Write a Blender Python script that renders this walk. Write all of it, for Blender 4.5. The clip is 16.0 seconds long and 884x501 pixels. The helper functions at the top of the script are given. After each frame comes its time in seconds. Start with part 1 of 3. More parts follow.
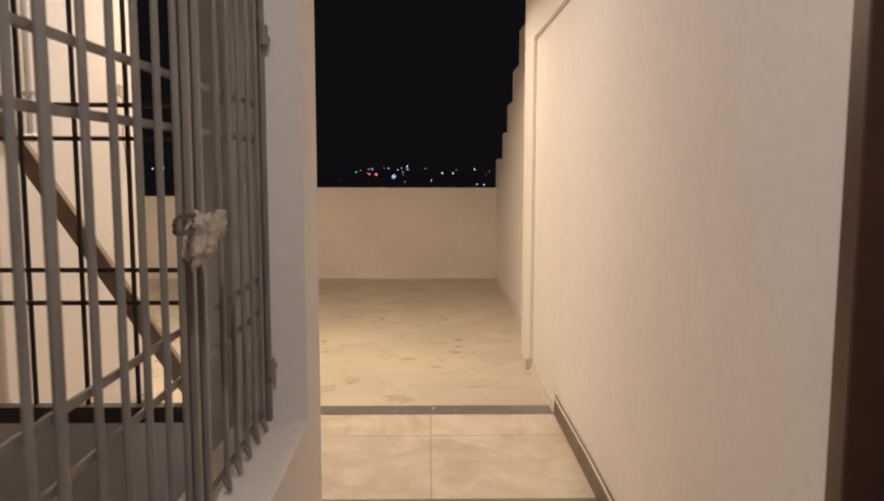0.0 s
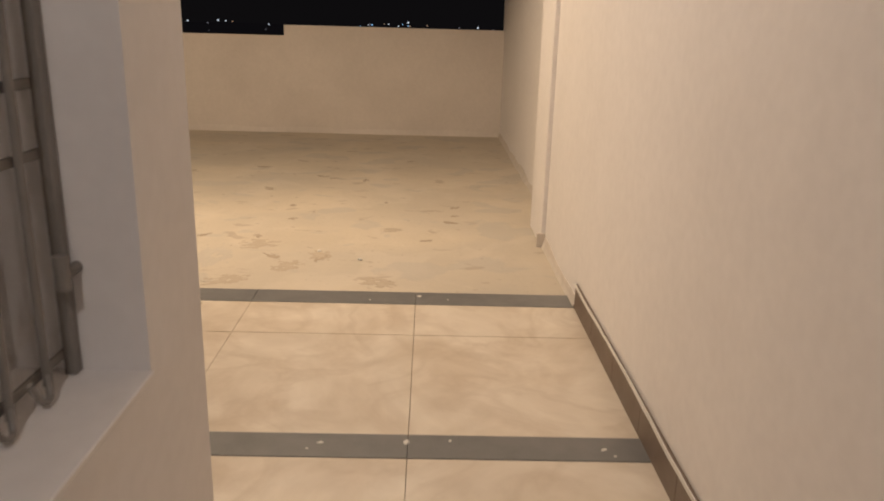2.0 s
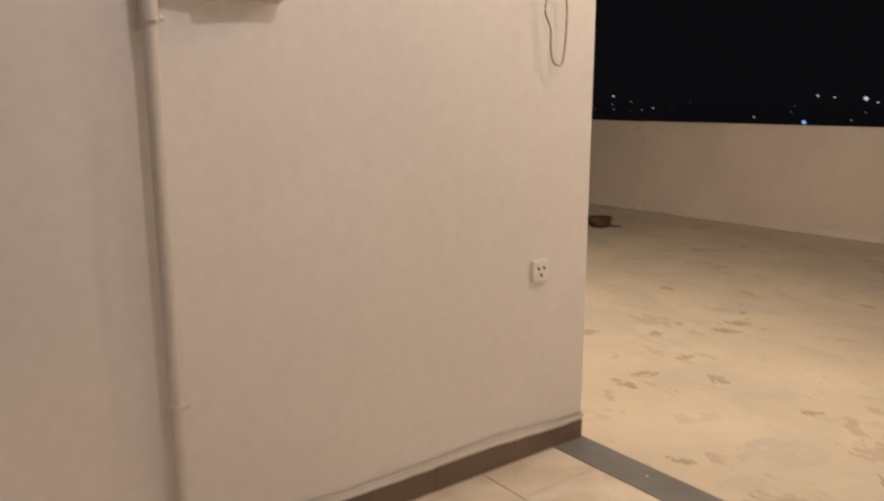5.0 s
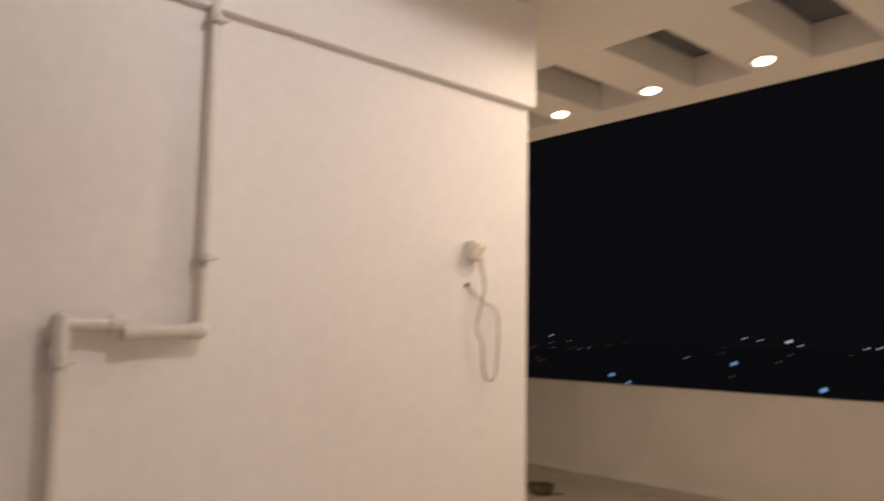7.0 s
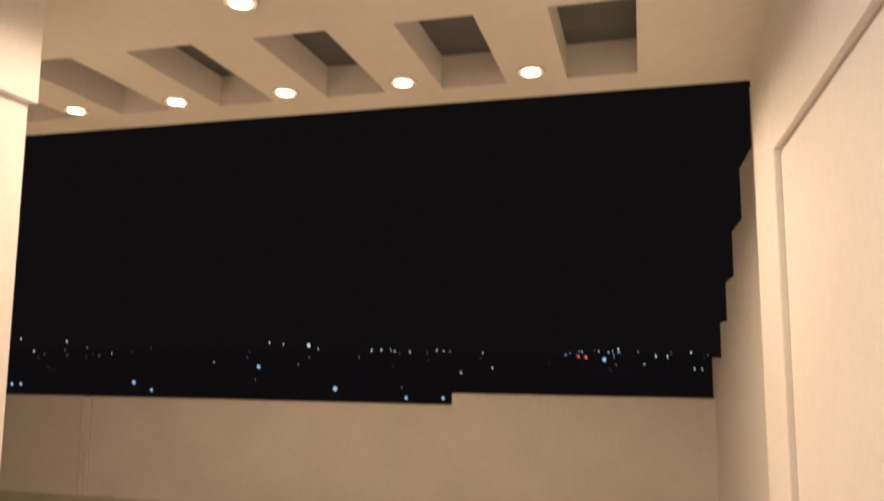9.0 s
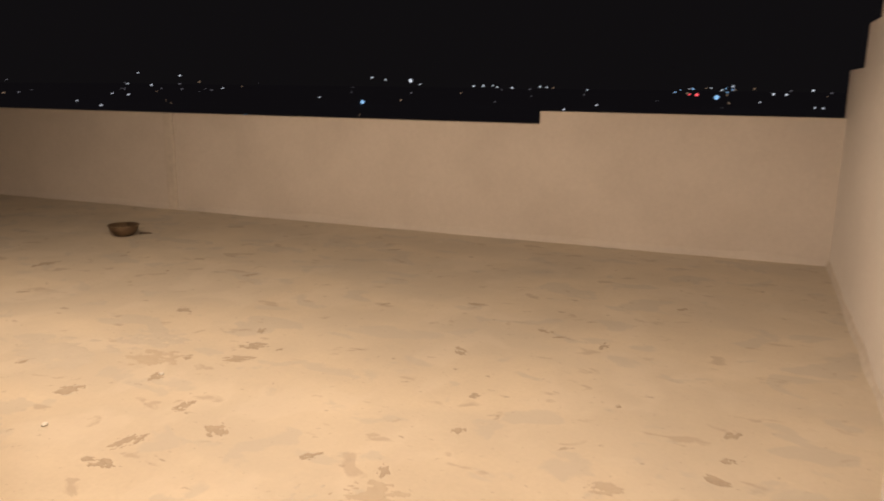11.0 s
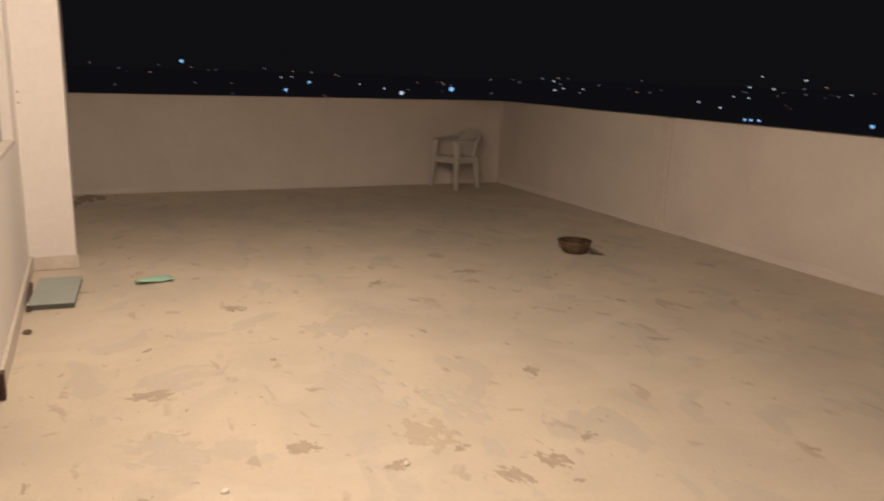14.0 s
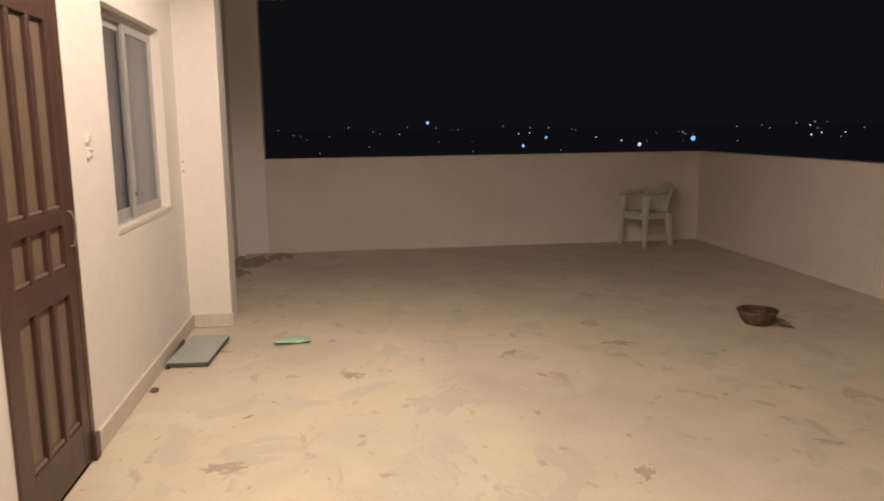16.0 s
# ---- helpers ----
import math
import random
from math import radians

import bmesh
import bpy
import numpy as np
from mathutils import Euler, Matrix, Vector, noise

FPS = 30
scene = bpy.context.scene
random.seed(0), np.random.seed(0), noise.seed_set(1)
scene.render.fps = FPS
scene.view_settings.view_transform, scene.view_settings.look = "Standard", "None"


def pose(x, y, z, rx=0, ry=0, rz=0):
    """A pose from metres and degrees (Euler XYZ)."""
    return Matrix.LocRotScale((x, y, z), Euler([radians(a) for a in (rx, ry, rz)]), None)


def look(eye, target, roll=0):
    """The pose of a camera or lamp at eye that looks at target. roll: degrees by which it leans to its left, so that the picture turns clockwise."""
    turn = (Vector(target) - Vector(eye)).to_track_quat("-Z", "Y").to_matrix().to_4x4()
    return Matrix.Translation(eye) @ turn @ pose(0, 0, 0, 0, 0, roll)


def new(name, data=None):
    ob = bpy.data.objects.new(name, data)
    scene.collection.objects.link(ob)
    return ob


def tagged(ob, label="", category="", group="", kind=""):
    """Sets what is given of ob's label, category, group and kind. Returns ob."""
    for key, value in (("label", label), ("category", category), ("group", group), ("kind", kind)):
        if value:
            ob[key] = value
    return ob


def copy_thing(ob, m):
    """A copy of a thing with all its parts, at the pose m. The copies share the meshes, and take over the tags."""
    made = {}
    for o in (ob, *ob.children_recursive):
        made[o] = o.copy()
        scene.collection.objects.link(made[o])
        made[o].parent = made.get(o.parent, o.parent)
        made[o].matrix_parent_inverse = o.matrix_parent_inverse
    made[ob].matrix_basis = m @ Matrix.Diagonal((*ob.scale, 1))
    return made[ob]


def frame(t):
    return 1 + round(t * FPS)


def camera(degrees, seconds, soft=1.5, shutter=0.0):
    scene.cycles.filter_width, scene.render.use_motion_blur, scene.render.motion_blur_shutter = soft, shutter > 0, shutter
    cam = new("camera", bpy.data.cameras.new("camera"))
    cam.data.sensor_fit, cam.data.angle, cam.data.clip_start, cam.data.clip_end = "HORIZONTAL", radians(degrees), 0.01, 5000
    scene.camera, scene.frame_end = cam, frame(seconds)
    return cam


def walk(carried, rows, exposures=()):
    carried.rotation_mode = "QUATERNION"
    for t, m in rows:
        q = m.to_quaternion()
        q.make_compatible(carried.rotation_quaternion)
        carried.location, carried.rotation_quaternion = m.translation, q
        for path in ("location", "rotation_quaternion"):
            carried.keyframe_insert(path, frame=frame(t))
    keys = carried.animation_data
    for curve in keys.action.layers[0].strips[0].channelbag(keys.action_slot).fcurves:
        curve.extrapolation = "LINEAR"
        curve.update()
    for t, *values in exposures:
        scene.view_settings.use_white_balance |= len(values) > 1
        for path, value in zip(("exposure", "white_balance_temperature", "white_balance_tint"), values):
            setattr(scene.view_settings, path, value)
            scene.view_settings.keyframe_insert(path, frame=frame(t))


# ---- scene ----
cam = camera(60.0, 16.0, soft=1.8, shutter=0.5)
PATH = [
    (0, (0.211, 0.525, 1.51), (0.245, 2.513, 1.29), 0.1),
    (0.5, (0.206, 0.777, 1.462), (0.241, 2.756, 1.18), 0.0),
    (1, (0.252, 1.099, 1.421), (0.261, 3.067, 1.065), 0.1),
    (1.5, (0.265, 1.396, 1.308), (0.287, 3.333, 0.812), 0.3),
    (2, (0.266, 1.654, 1.283), (0.308, 3.571, 0.714), 1.6),
    (2.5, (0.36, 1.941, 1.26), (0.238, 3.854, 0.69), 3.2),
    (3, (0.44, 2.209, 1.268), (-0.035, 4.073, 0.721), 4.0),
    (3.5, (0.458, 2.46, 1.292), (-0.375, 4.195, 0.745), 3.6),
    (4, (0.442, 2.712, 1.278), (-0.715, 4.238, 0.703), 4.7),
    (4.2, (0.46, 2.816, 1.279), (-0.836, 4.219, 0.687), 4.8),
    (6.3, (0.403, 3.065, 1.552), (-1.304, 4.106, 1.537), -0.1),
    (6.5, (0.398, 3.078, 1.57), (-1.292, 4.147, 1.628), 0.0),
    (7, (0.399, 3.073, 1.625), (-1.094, 4.386, 1.849), 1.1),
    (7.5, (0.425, 3.06, 1.661), (-0.655, 4.702, 2.033), 3.3),
    (8, (0.433, 3.063, 1.684), (-0.323, 4.863, 2.118), 3.7),
    (8.5, (0.451, 3.086, 1.693), (-0.123, 4.96, 2.093), 2.1),
    (9, (0.465, 3.112, 1.684), (-0.033, 5.032, 1.935), 0.3),
    (9.4, (0.467, 3.105, 1.603), (-0.018, 5.02, 1.623), 0.3),
    (9.5, (0.468, 3.165, 1.61), (-0.020, 5.104, 1.571), 0.0),
    (9.7, (0.427, 3.181, 1.567), (-0.06, 5.114, 1.415), -0.1),
    (11.8, (0.471, 4.38, 1.446), (-0.561, 6.025, 0.967), 1.0),
    (12, (0.483, 4.515, 1.439), (-0.644, 6.098, 0.965), 1.2),
    (12.5, (0.435, 4.822, 1.446), (-0.897, 6.232, 0.958), 1.9),
    (13, (0.337, 5.104, 1.463), (-1.124, 6.373, 0.957), 0.9),
    (13.5, (0.26, 5.389, 1.444), (-1.371, 6.438, 0.954), 1.0),
    (14, (0.191, 5.64, 1.453), (-1.575, 6.463, 1.0), 2.0),
    (14.5, (0.081, 5.8, 1.443), (-1.773, 6.427, 1.033), 1.1),
    (15, (0.046, 5.988, 1.446), (-1.883, 6.359, 1.071), 0.2),
    (15.5, (0.057, 6.227, 1.46), (-1.894, 6.473, 1.095), -0.3),
    (16, (0.016, 6.388, 1.467), (-1.942, 6.633, 1.143), -0.8),
]
walk(cam, [(t, look(eye, target, roll)) for t, eye, target, roll in PATH],
     exposures=[(0, 0.2, 6550, 12), (2.5, 0.02, 6500, 12), (4.2, -0.08, 6300, 12), (6.5, -0.12, 6100, 14), (7.5, -0.12, 6050, 14), (8.0, -0.05, 6150, 13), (9.0, 0.22, 6900, 15), (9.6, 0.42, 7200, 19), (11.8, 0.22, 6250, 15), (14, 0.29, 6050, 15), (16, 0.38, 5950, 15)])

# ---- light ----
world = bpy.data.worlds.new("night_sky")
scene.world = world
world.use_nodes = True
world.node_tree.nodes["Background"].inputs[0].default_value = (0.0075, 0.0068, 0.0075, 1)
world.node_tree.nodes["Background"].inputs[1].default_value = 0.55
scene.view_settings.exposure = 0.0
LAMP_X = [0.02 - 0.597 * i for i in range(9)]
LAMP_Y, CEIL = 6.39, 2.91
LAMPS = [(x, LAMP_Y) for x in LAMP_X] + [(-0.89, 5.45)]
LAMP_W = 50.0


def spot(name, x, y, watts, colour, wide=168, blend=0.4):
    """A wide downlight without a lens, just under the ceiling."""
    d = bpy.data.lights.new(name, "SPOT")
    d.energy, d.color, d.shadow_soft_size = watts, colour, 0.04
    d.spot_size, d.spot_blend = radians(wide), blend
    new(name, d).matrix_world = pose(x, y, CEIL - 0.02)


for lx, ly in LAMPS:
    spot("downlight_beam", lx, ly, LAMP_W if ly > 6 else 36.0, (1.0, 0.77, 0.53))
# the lobby's and the corridor's own lamps, overhead
spot("lobby_beam", -0.33, 4.1, 36.0, (1.0, 0.90, 0.82), 172, 0.12)
spot("corridor_beam", 0.03, 0.60, 51.0, (1.0, 0.93, 0.88))


# ---- materials ----
def mat(name, base, rough=0.6, metal=0.0, dark=None, scale=3.0, fine=60.0, bump=0.15, amount=0.5, vary=0.0, detail=6.0, spec=0.5):
    m = bpy.data.materials.new(name)
    m.use_nodes = True
    nt = m.node_tree
    b = nt.nodes["Principled BSDF"]
    b.inputs["Metallic"].default_value = metal
    b.inputs["Specular IOR Level"].default_value = spec
    tc = nt.nodes.new("ShaderNodeTexCoord")
    n1 = nt.nodes.new("ShaderNodeTexNoise")
    n1.inputs["Scale"].default_value, n1.inputs["Detail"].default_value = scale, detail
    n1.inputs["Roughness"].default_value = 0.6
    n2 = nt.nodes.new("ShaderNodeTexNoise")
    n2.inputs["Scale"].default_value, n2.inputs["Detail"].default_value = fine, 4
    geo = nt.nodes.new("ShaderNodeNewGeometry")
    for n in (n1, n2):
        nt.links.new(geo.outputs["Position"], n.inputs["Vector"])
    ramp = nt.nodes.new("ShaderNodeMapRange")
    ramp.inputs["From Min"].default_value, ramp.inputs["From Max"].default_value = 0.35, 0.68
    nt.links.new(n1.outputs["Fac"], ramp.inputs["Value"])
    mul = nt.nodes.new("ShaderNodeMath")
    mul.operation = "MULTIPLY"
    mul.inputs[1].default_value = amount
    nt.links.new(ramp.outputs["Result"], mul.inputs[0])
    mix = nt.nodes.new("ShaderNodeMix")
    mix.data_type = "RGBA"
    mix.inputs[6].default_value = (*base, 1)
    mix.inputs[7].default_value = (*(dark or [c * 0.75 for c in base]), 1)
    nt.links.new(mul.outputs[0], mix.inputs[0])
    hsv = nt.nodes.new("ShaderNodeHueSaturation")
    nt.links.new(mix.outputs[2], hsv.inputs["Color"])
    val = nt.nodes.new("ShaderNodeMapRange")
    val.inputs["To Min"].default_value, val.inputs["To Max"].default_value = 0.94, 1.06
    nt.links.new(n2.outputs["Fac"], val.inputs["Value"])
    last = val.outputs["Result"]
    if vary:
        info = nt.nodes.new("ShaderNodeObjectInfo")
        v = nt.nodes.new("ShaderNodeMapRange")
        v.inputs["To Min"].default_value, v.inputs["To Max"].default_value = 1 - vary, 1 + vary
        nt.links.new(info.outputs["Random"], v.inputs["Value"])
        mm = nt.nodes.new("ShaderNodeMath")
        mm.operation = "MULTIPLY"
        nt.links.new(last, mm.inputs[0])
        nt.links.new(v.outputs["Result"], mm.inputs[1])
        last = mm.outputs[0]
    nt.links.new(last, hsv.inputs["Value"])
    nt.links.new(hsv.outputs["Color"], b.inputs["Base Color"])
    rr = nt.nodes.new("ShaderNodeMapRange")
    rr.inputs["To Min"].default_value, rr.inputs["To Max"].default_value = max(0.02, rough - 0.1), min(1, rough + 0.1)
    nt.links.new(n1.outputs["Fac"], rr.inputs["Value"])
    nt.links.new(rr.outputs["Result"], b.inputs["Roughness"])
    if bump:
        bp = nt.nodes.new("ShaderNodeBump")
        bp.inputs["Strength"].default_value, bp.inputs["Distance"].default_value = bump, 0.004
        nt.links.new(n2.outputs["Fac"], bp.inputs["Height"])
        nt.links.new(bp.outputs["Normal"], b.inputs["Normal"])
    return m


def concrete(name):
    """Trowelled screed: pale cement with dark scabs, grey patches and fine grit."""
    m = mat(name, (0.64, 0.56, 0.44), 0.75, dark=(0.52, 0.455, 0.36), scale=1.1, fine=45, bump=0.35, amount=0.7)
    nt = m.node_tree
    b = nt.nodes["Principled BSDF"]
    src = b.inputs["Base Color"].links[0].from_socket
    geo = nt.nodes.new("ShaderNodeNewGeometry")

    def spots(scale, stretch, low, high, colour, src, detail=3.0, weight=0.8):
        mp = nt.nodes.new("ShaderNodeMapping")
        mp.inputs["Scale"].default_value = stretch
        mp.inputs["Rotation"].default_value = (0, 0, 0.5 * scale)
        nt.links.new(geo.outputs["Position"], mp.inputs["Vector"])
        n = nt.nodes.new("ShaderNodeTexNoise")
        n.inputs["Scale"].default_value, n.inputs["Detail"].default_value = scale, detail
        n.inputs["Distortion"].default_value = 0.6
        nt.links.new(mp.outputs["Vector"], n.inputs["Vector"])
        r = nt.nodes.new("ShaderNodeMapRange")
        r.inputs["From Min"].default_value, r.inputs["From Max"].default_value = low, high
        r.inputs["To Max"].default_value = weight
        nt.links.new(n.outputs["Fac"], r.inputs["Value"])
        x = nt.nodes.new("ShaderNodeMix")
        x.data_type = "RGBA"
        nt.links.new(r.outputs["Result"], x.inputs[0])
        nt.links.new(src, x.inputs[6])
        x.inputs[7].default_value = (*colour, 1)
        return x.outputs[2]

    src = spots(0.8, (1, 1.5, 1), 0.40, 0.68, (0.49, 0.445, 0.375), src, 9.0, 0.6)
    src = spots(1.9, (1.3, 1, 1), 0.53, 0.61, (0.66, 0.59, 0.49), src, 10.0, 0.3)
    src = spots(2.4, (1, 1.4, 1), 0.575, 0.61, (0.46, 0.43, 0.38), src, 10.0, 0.42)
    src = spots(4.1, (1, 1.7, 1), 0.63, 0.68, (0.38, 0.305, 0.23), src, 9.0, 0.5)
    src = spots(9.0, (1, 1.5, 1), 0.68, 0.73, (0.27, 0.21, 0.155), src, 8.0, 0.55)
    src = spots(30.0, (1, 1.2, 1), 0.67, 0.72, (0.34, 0.28, 0.22), src, 5.0, 0.45)
    nt.links.new(src, b.inputs["Base Color"])
    return m


def glow(name, colour, strength):
    m = bpy.data.materials.new(name)
    m.use_nodes = True
    b = m.node_tree.nodes["Principled BSDF"]
    b.inputs["Base Color"].default_value = (*colour, 1)
    b.inputs["Emission Color"].default_value = (*colour, 1)
    b.inputs["Emission Strength"].default_value = strength
    return m


PLASTER = mat("white_plaster", (0.80, 0.765, 0.74), 0.65, dark=(0.72, 0.685, 0.66), scale=1.2, fine=25, bump=0.12, amount=0.5)
CREAM = mat("parapet_paint", (0.665, 0.608, 0.55), 0.75, dark=(0.57, 0.52, 0.468), scale=1.6, fine=30, bump=0.2, amount=0.6)
CEILING = mat("ceiling_paint", (0.76, 0.72, 0.67), 0.8, scale=1.0, fine=20, bump=0.1, amount=0.3)
CONCRETE = concrete("cement_screed")
MARBLE = mat("cream_marble_tile", (0.78, 0.70, 0.585), 0.42, dark=(0.57, 0.475, 0.36), scale=2.6, fine=9, bump=0.04, amount=0.85, vary=0.025, detail=10)
MARBLE.node_tree.nodes["Noise Texture"].inputs["Distortion"].default_value = 0.7
nt = MARBLE.node_tree
vein = nt.nodes.new("ShaderNodeTexNoise")
vein.inputs["Scale"].default_value, vein.inputs["Detail"].default_value, vein.inputs["Distortion"].default_value = 1.7, 7.0, 1.6
geo = nt.nodes.new("ShaderNodeNewGeometry")
nt.links.new(geo.outputs["Position"], vein.inputs["Vector"])
off = nt.nodes.new("ShaderNodeMath")
off.operation, off.inputs[1].default_value = "SUBTRACT", 0.5
nt.links.new(vein.outputs["Fac"], off.inputs[0])
ridge = nt.nodes.new("ShaderNodeMath")
ridge.operation = "ABSOLUTE"
nt.links.new(off.outputs[0], ridge.inputs[0])
fade = nt.nodes.new("ShaderNodeMapRange")
fade.inputs["From Max"].default_value, fade.inputs["To Min"].default_value, fade.inputs["To Max"].default_value = 0.06, 0.24, 0.0
nt.links.new(ridge.outputs[0], fade.inputs["Value"])
veined = nt.nodes.new("ShaderNodeMix")
veined.data_type = "RGBA"
veined.inputs[7].default_value = (0.46, 0.36, 0.25, 1)
nt.links.new(fade.outputs["Result"], veined.inputs[0])
nt.links.new(nt.nodes["Principled BSDF"].inputs["Base Color"].links[0].from_socket, veined.inputs[6])
nt.links.new(veined.outputs[2], nt.nodes["Principled BSDF"].inputs["Base Color"])
GRANITE = mat("grey_granite", (0.20, 0.195, 0.19), 0.4, dark=(0.14, 0.14, 0.14), scale=8, fine=120, bump=0.1)
GROUT = mat("grout", (0.42, 0.36, 0.29), 0.9, scale=20)
SKIRT = mat("brown_skirting_tile", (0.17, 0.125, 0.095), 0.45, dark=(0.12, 0.085, 0.065), scale=6, fine=60, bump=0.1)
MORTAR = mat("smeared_mortar", (0.66, 0.60, 0.53), 0.9, scale=15, fine=60, bump=0.4)
STEEL = mat("grey_steel_paint", (0.235, 0.212, 0.19), 0.4, dark=(0.145, 0.128, 0.115), scale=9, fine=70, bump=0.15)
DARKSTEEL = mat("dark_steel", (0.06, 0.05, 0.045), 0.5, scale=9, bump=0.1)
WOOD = mat("dark_brown_wood", (0.082, 0.042, 0.029), 0.42, dark=(0.046, 0.025, 0.018), scale=7, fine=45, bump=0.2)
PANELWOOD = mat("brown_wood_panel", (0.19, 0.135, 0.10), 0.45, dark=(0.12, 0.085, 0.065), scale=5, fine=50, bump=0.2)
TIMBER = mat("raw_timber", (0.56, 0.42, 0.30), 0.7, dark=(0.42, 0.30, 0.20), scale=8, fine=60)
PVC = mat("white_pvc", (0.64, 0.60, 0.55), 0.35, scale=8, bump=0.03, amount=0.2)
PLASTIC = mat("white_plastic", (0.55, 0.53, 0.49), 0.4, scale=10, bump=0.03, amount=0.4)
SWITCH = mat("ivory_plastic", (0.78, 0.72, 0.58), 0.35, scale=20, bump=0.0, amount=0.2)
WHITEPL = mat("white_switch_plastic", (0.82, 0.80, 0.75), 0.35, scale=20, bump=0.0, amount=0.2)
BLACK = mat("black_rubber", (0.03, 0.03, 0.03), 0.5, scale=20, bump=0.0)
WIRE = mat("grey_wire", (0.36, 0.33, 0.30), 0.5, scale=30, bump=0.0)
ALU = mat("aluminium", (0.50, 0.50, 0.49), 0.38, metal=0.4, scale=12, bump=0.03, amount=0.3)
BAG = mat("dirty_cloth", (0.52, 0.44, 0.35), 0.85, dark=(0.22, 0.17, 0.12), scale=14, fine=60, bump=0.5)
BOARD = mat("grey_green_board", (0.36, 0.40, 0.37), 0.55, dark=(0.29, 0.33, 0.31), scale=5, fine=40, bump=0.1)
EDGE_SHADE = mat("dark_edge_and_gap_shade", (0.10, 0.10, 0.09), 0.7, scale=14, amount=0.9)
GREEN = mat("green_sheet", (0.34, 0.58, 0.46), 0.5, dark=(0.48, 0.68, 0.57), scale=12, bump=0.05)
RUST = mat("rusty_metal", (0.20, 0.135, 0.08), 0.5, metal=0.5, dark=(0.04, 0.025, 0.017), scale=12, fine=70, bump=0.3, amount=0.9)
PATINA = mat("worn_rim", (0.26, 0.20, 0.12), 0.5, metal=0.5, dark=(0.08, 0.05, 0.03), scale=18, amount=0.9)
DIRT = mat("dry_dirt", (0.13, 0.09, 0.06), 0.95, scale=20, fine=80, bump=0.6)
GRIME = mat("brown_grime", (0.36, 0.30, 0.23), 0.95, dark=(0.27, 0.22, 0.165), scale=9, fine=60, bump=0.3)
FLAKE = mat("loose_flake", (0.44, 0.365, 0.28), 0.9, scale=20, fine=80, bump=0.3)
GREYFILM = mat("grey_cement_film", (0.545, 0.49, 0.41), 0.85, dark=(0.48, 0.435, 0.365), scale=7, fine=60, bump=0.3)
SHEET = mat("tinted_skylight_sheet", (0.10, 0.108, 0.12), 0.35, scale=4, fine=40, bump=0.05, amount=0.4)
SCAB = mat("pale_brown_scab", (0.505, 0.43, 0.335), 0.9, dark=(0.45, 0.375, 0.285), scale=20, fine=80, bump=0.3)
PALE = mat("white_chip", (0.75, 0.72, 0.66), 0.8, scale=20)
NIGHT = mat("hazed_dark_land", (0.02, 0.02, 0.022), 1.0, scale=0.01, fine=0.1, bump=0)
# weak emission on the land imitates night haze, close to the sky's tone
NIGHT.node_tree.nodes["Principled BSDF"].inputs["Emission Color"].default_value = (0.0034, 0.0030, 0.0036, 1)
NIGHT.node_tree.nodes["Principled BSDF"].inputs["Emission Strength"].default_value = 0.9
LIT = glow("lamp_diffuser", (1.0, 0.80, 0.55), 14.0)
CURTAIN = mat("grey_curtain", (0.12, 0.122, 0.15), 0.9, dark=(0.07, 0.072, 0.095), scale=6, fine=50)
GLASS = bpy.data.materials.new("window_glass")
GLASS.use_nodes = True
g = GLASS.node_tree.nodes["Principled BSDF"]
g.inputs["Base Color"].default_value = (0.66, 0.73, 0.86, 1)
g.inputs["Roughness"].default_value = 0.12
g.inputs["Transmission Weight"].default_value = 1.0
g.inputs["IOR"].default_value = 1.3


# ---- mesh helpers ----
def link(name, bm, material, parent=None, label="", smooth=False):
    me = bpy.data.meshes.new(name)
    bm.normal_update()
    bm.to_mesh(me)
    bm.free()
    for m in material if isinstance(material, (list, tuple)) else [material]:
        me.materials.append(m)
    if smooth:
        for p in me.polygons:
            p.use_smooth = True
    ob = new(name, me)
    if parent:
        ob.parent = parent
    if label:
        ob["label"] = label
    return ob


def part(name, bm, material, parent, label="", smooth=False):
    return link(name, bm, material, parent, label, smooth)


def box(bm, x0, x1, y0, y1, z0, z1, bevel=0.0, m=None):
    vs = bmesh.ops.create_cube(bm, size=1.0)["verts"]
    for v in vs:
        v.co = Vector(((x0 + x1) / 2 + v.co.x * (x1 - x0), (y0 + y1) / 2 + v.co.y * (y1 - y0), (z0 + z1) / 2 + v.co.z * (z1 - z0)))
    if bevel:
        es = list({e for v in vs for e in v.link_edges})
        vs = bmesh.ops.bevel(bm, geom=es, offset=bevel, segments=2, affect="EDGES", profile=0.5)["verts"]
    if m is not None:
        for v in vs:
            v.co = m @ v.co
    return vs


def boxes(*args, bevel=0.0):
    bm = bmesh.new()
    for a in args:
        box(bm, *a, bevel=bevel)
    return bm


def rod(bm, a, b, r, seg=10, r2=None):
    a, b = Vector(a), Vector(b)
    d = b - a
    m = Matrix.Translation((a + b) / 2) @ d.to_track_quat("Z", "Y").to_matrix().to_4x4()
    return bmesh.ops.create_cone(bm, cap_ends=True, segments=seg, radius1=r, radius2=r if r2 is None else r2, depth=d.length, matrix=m)["verts"]


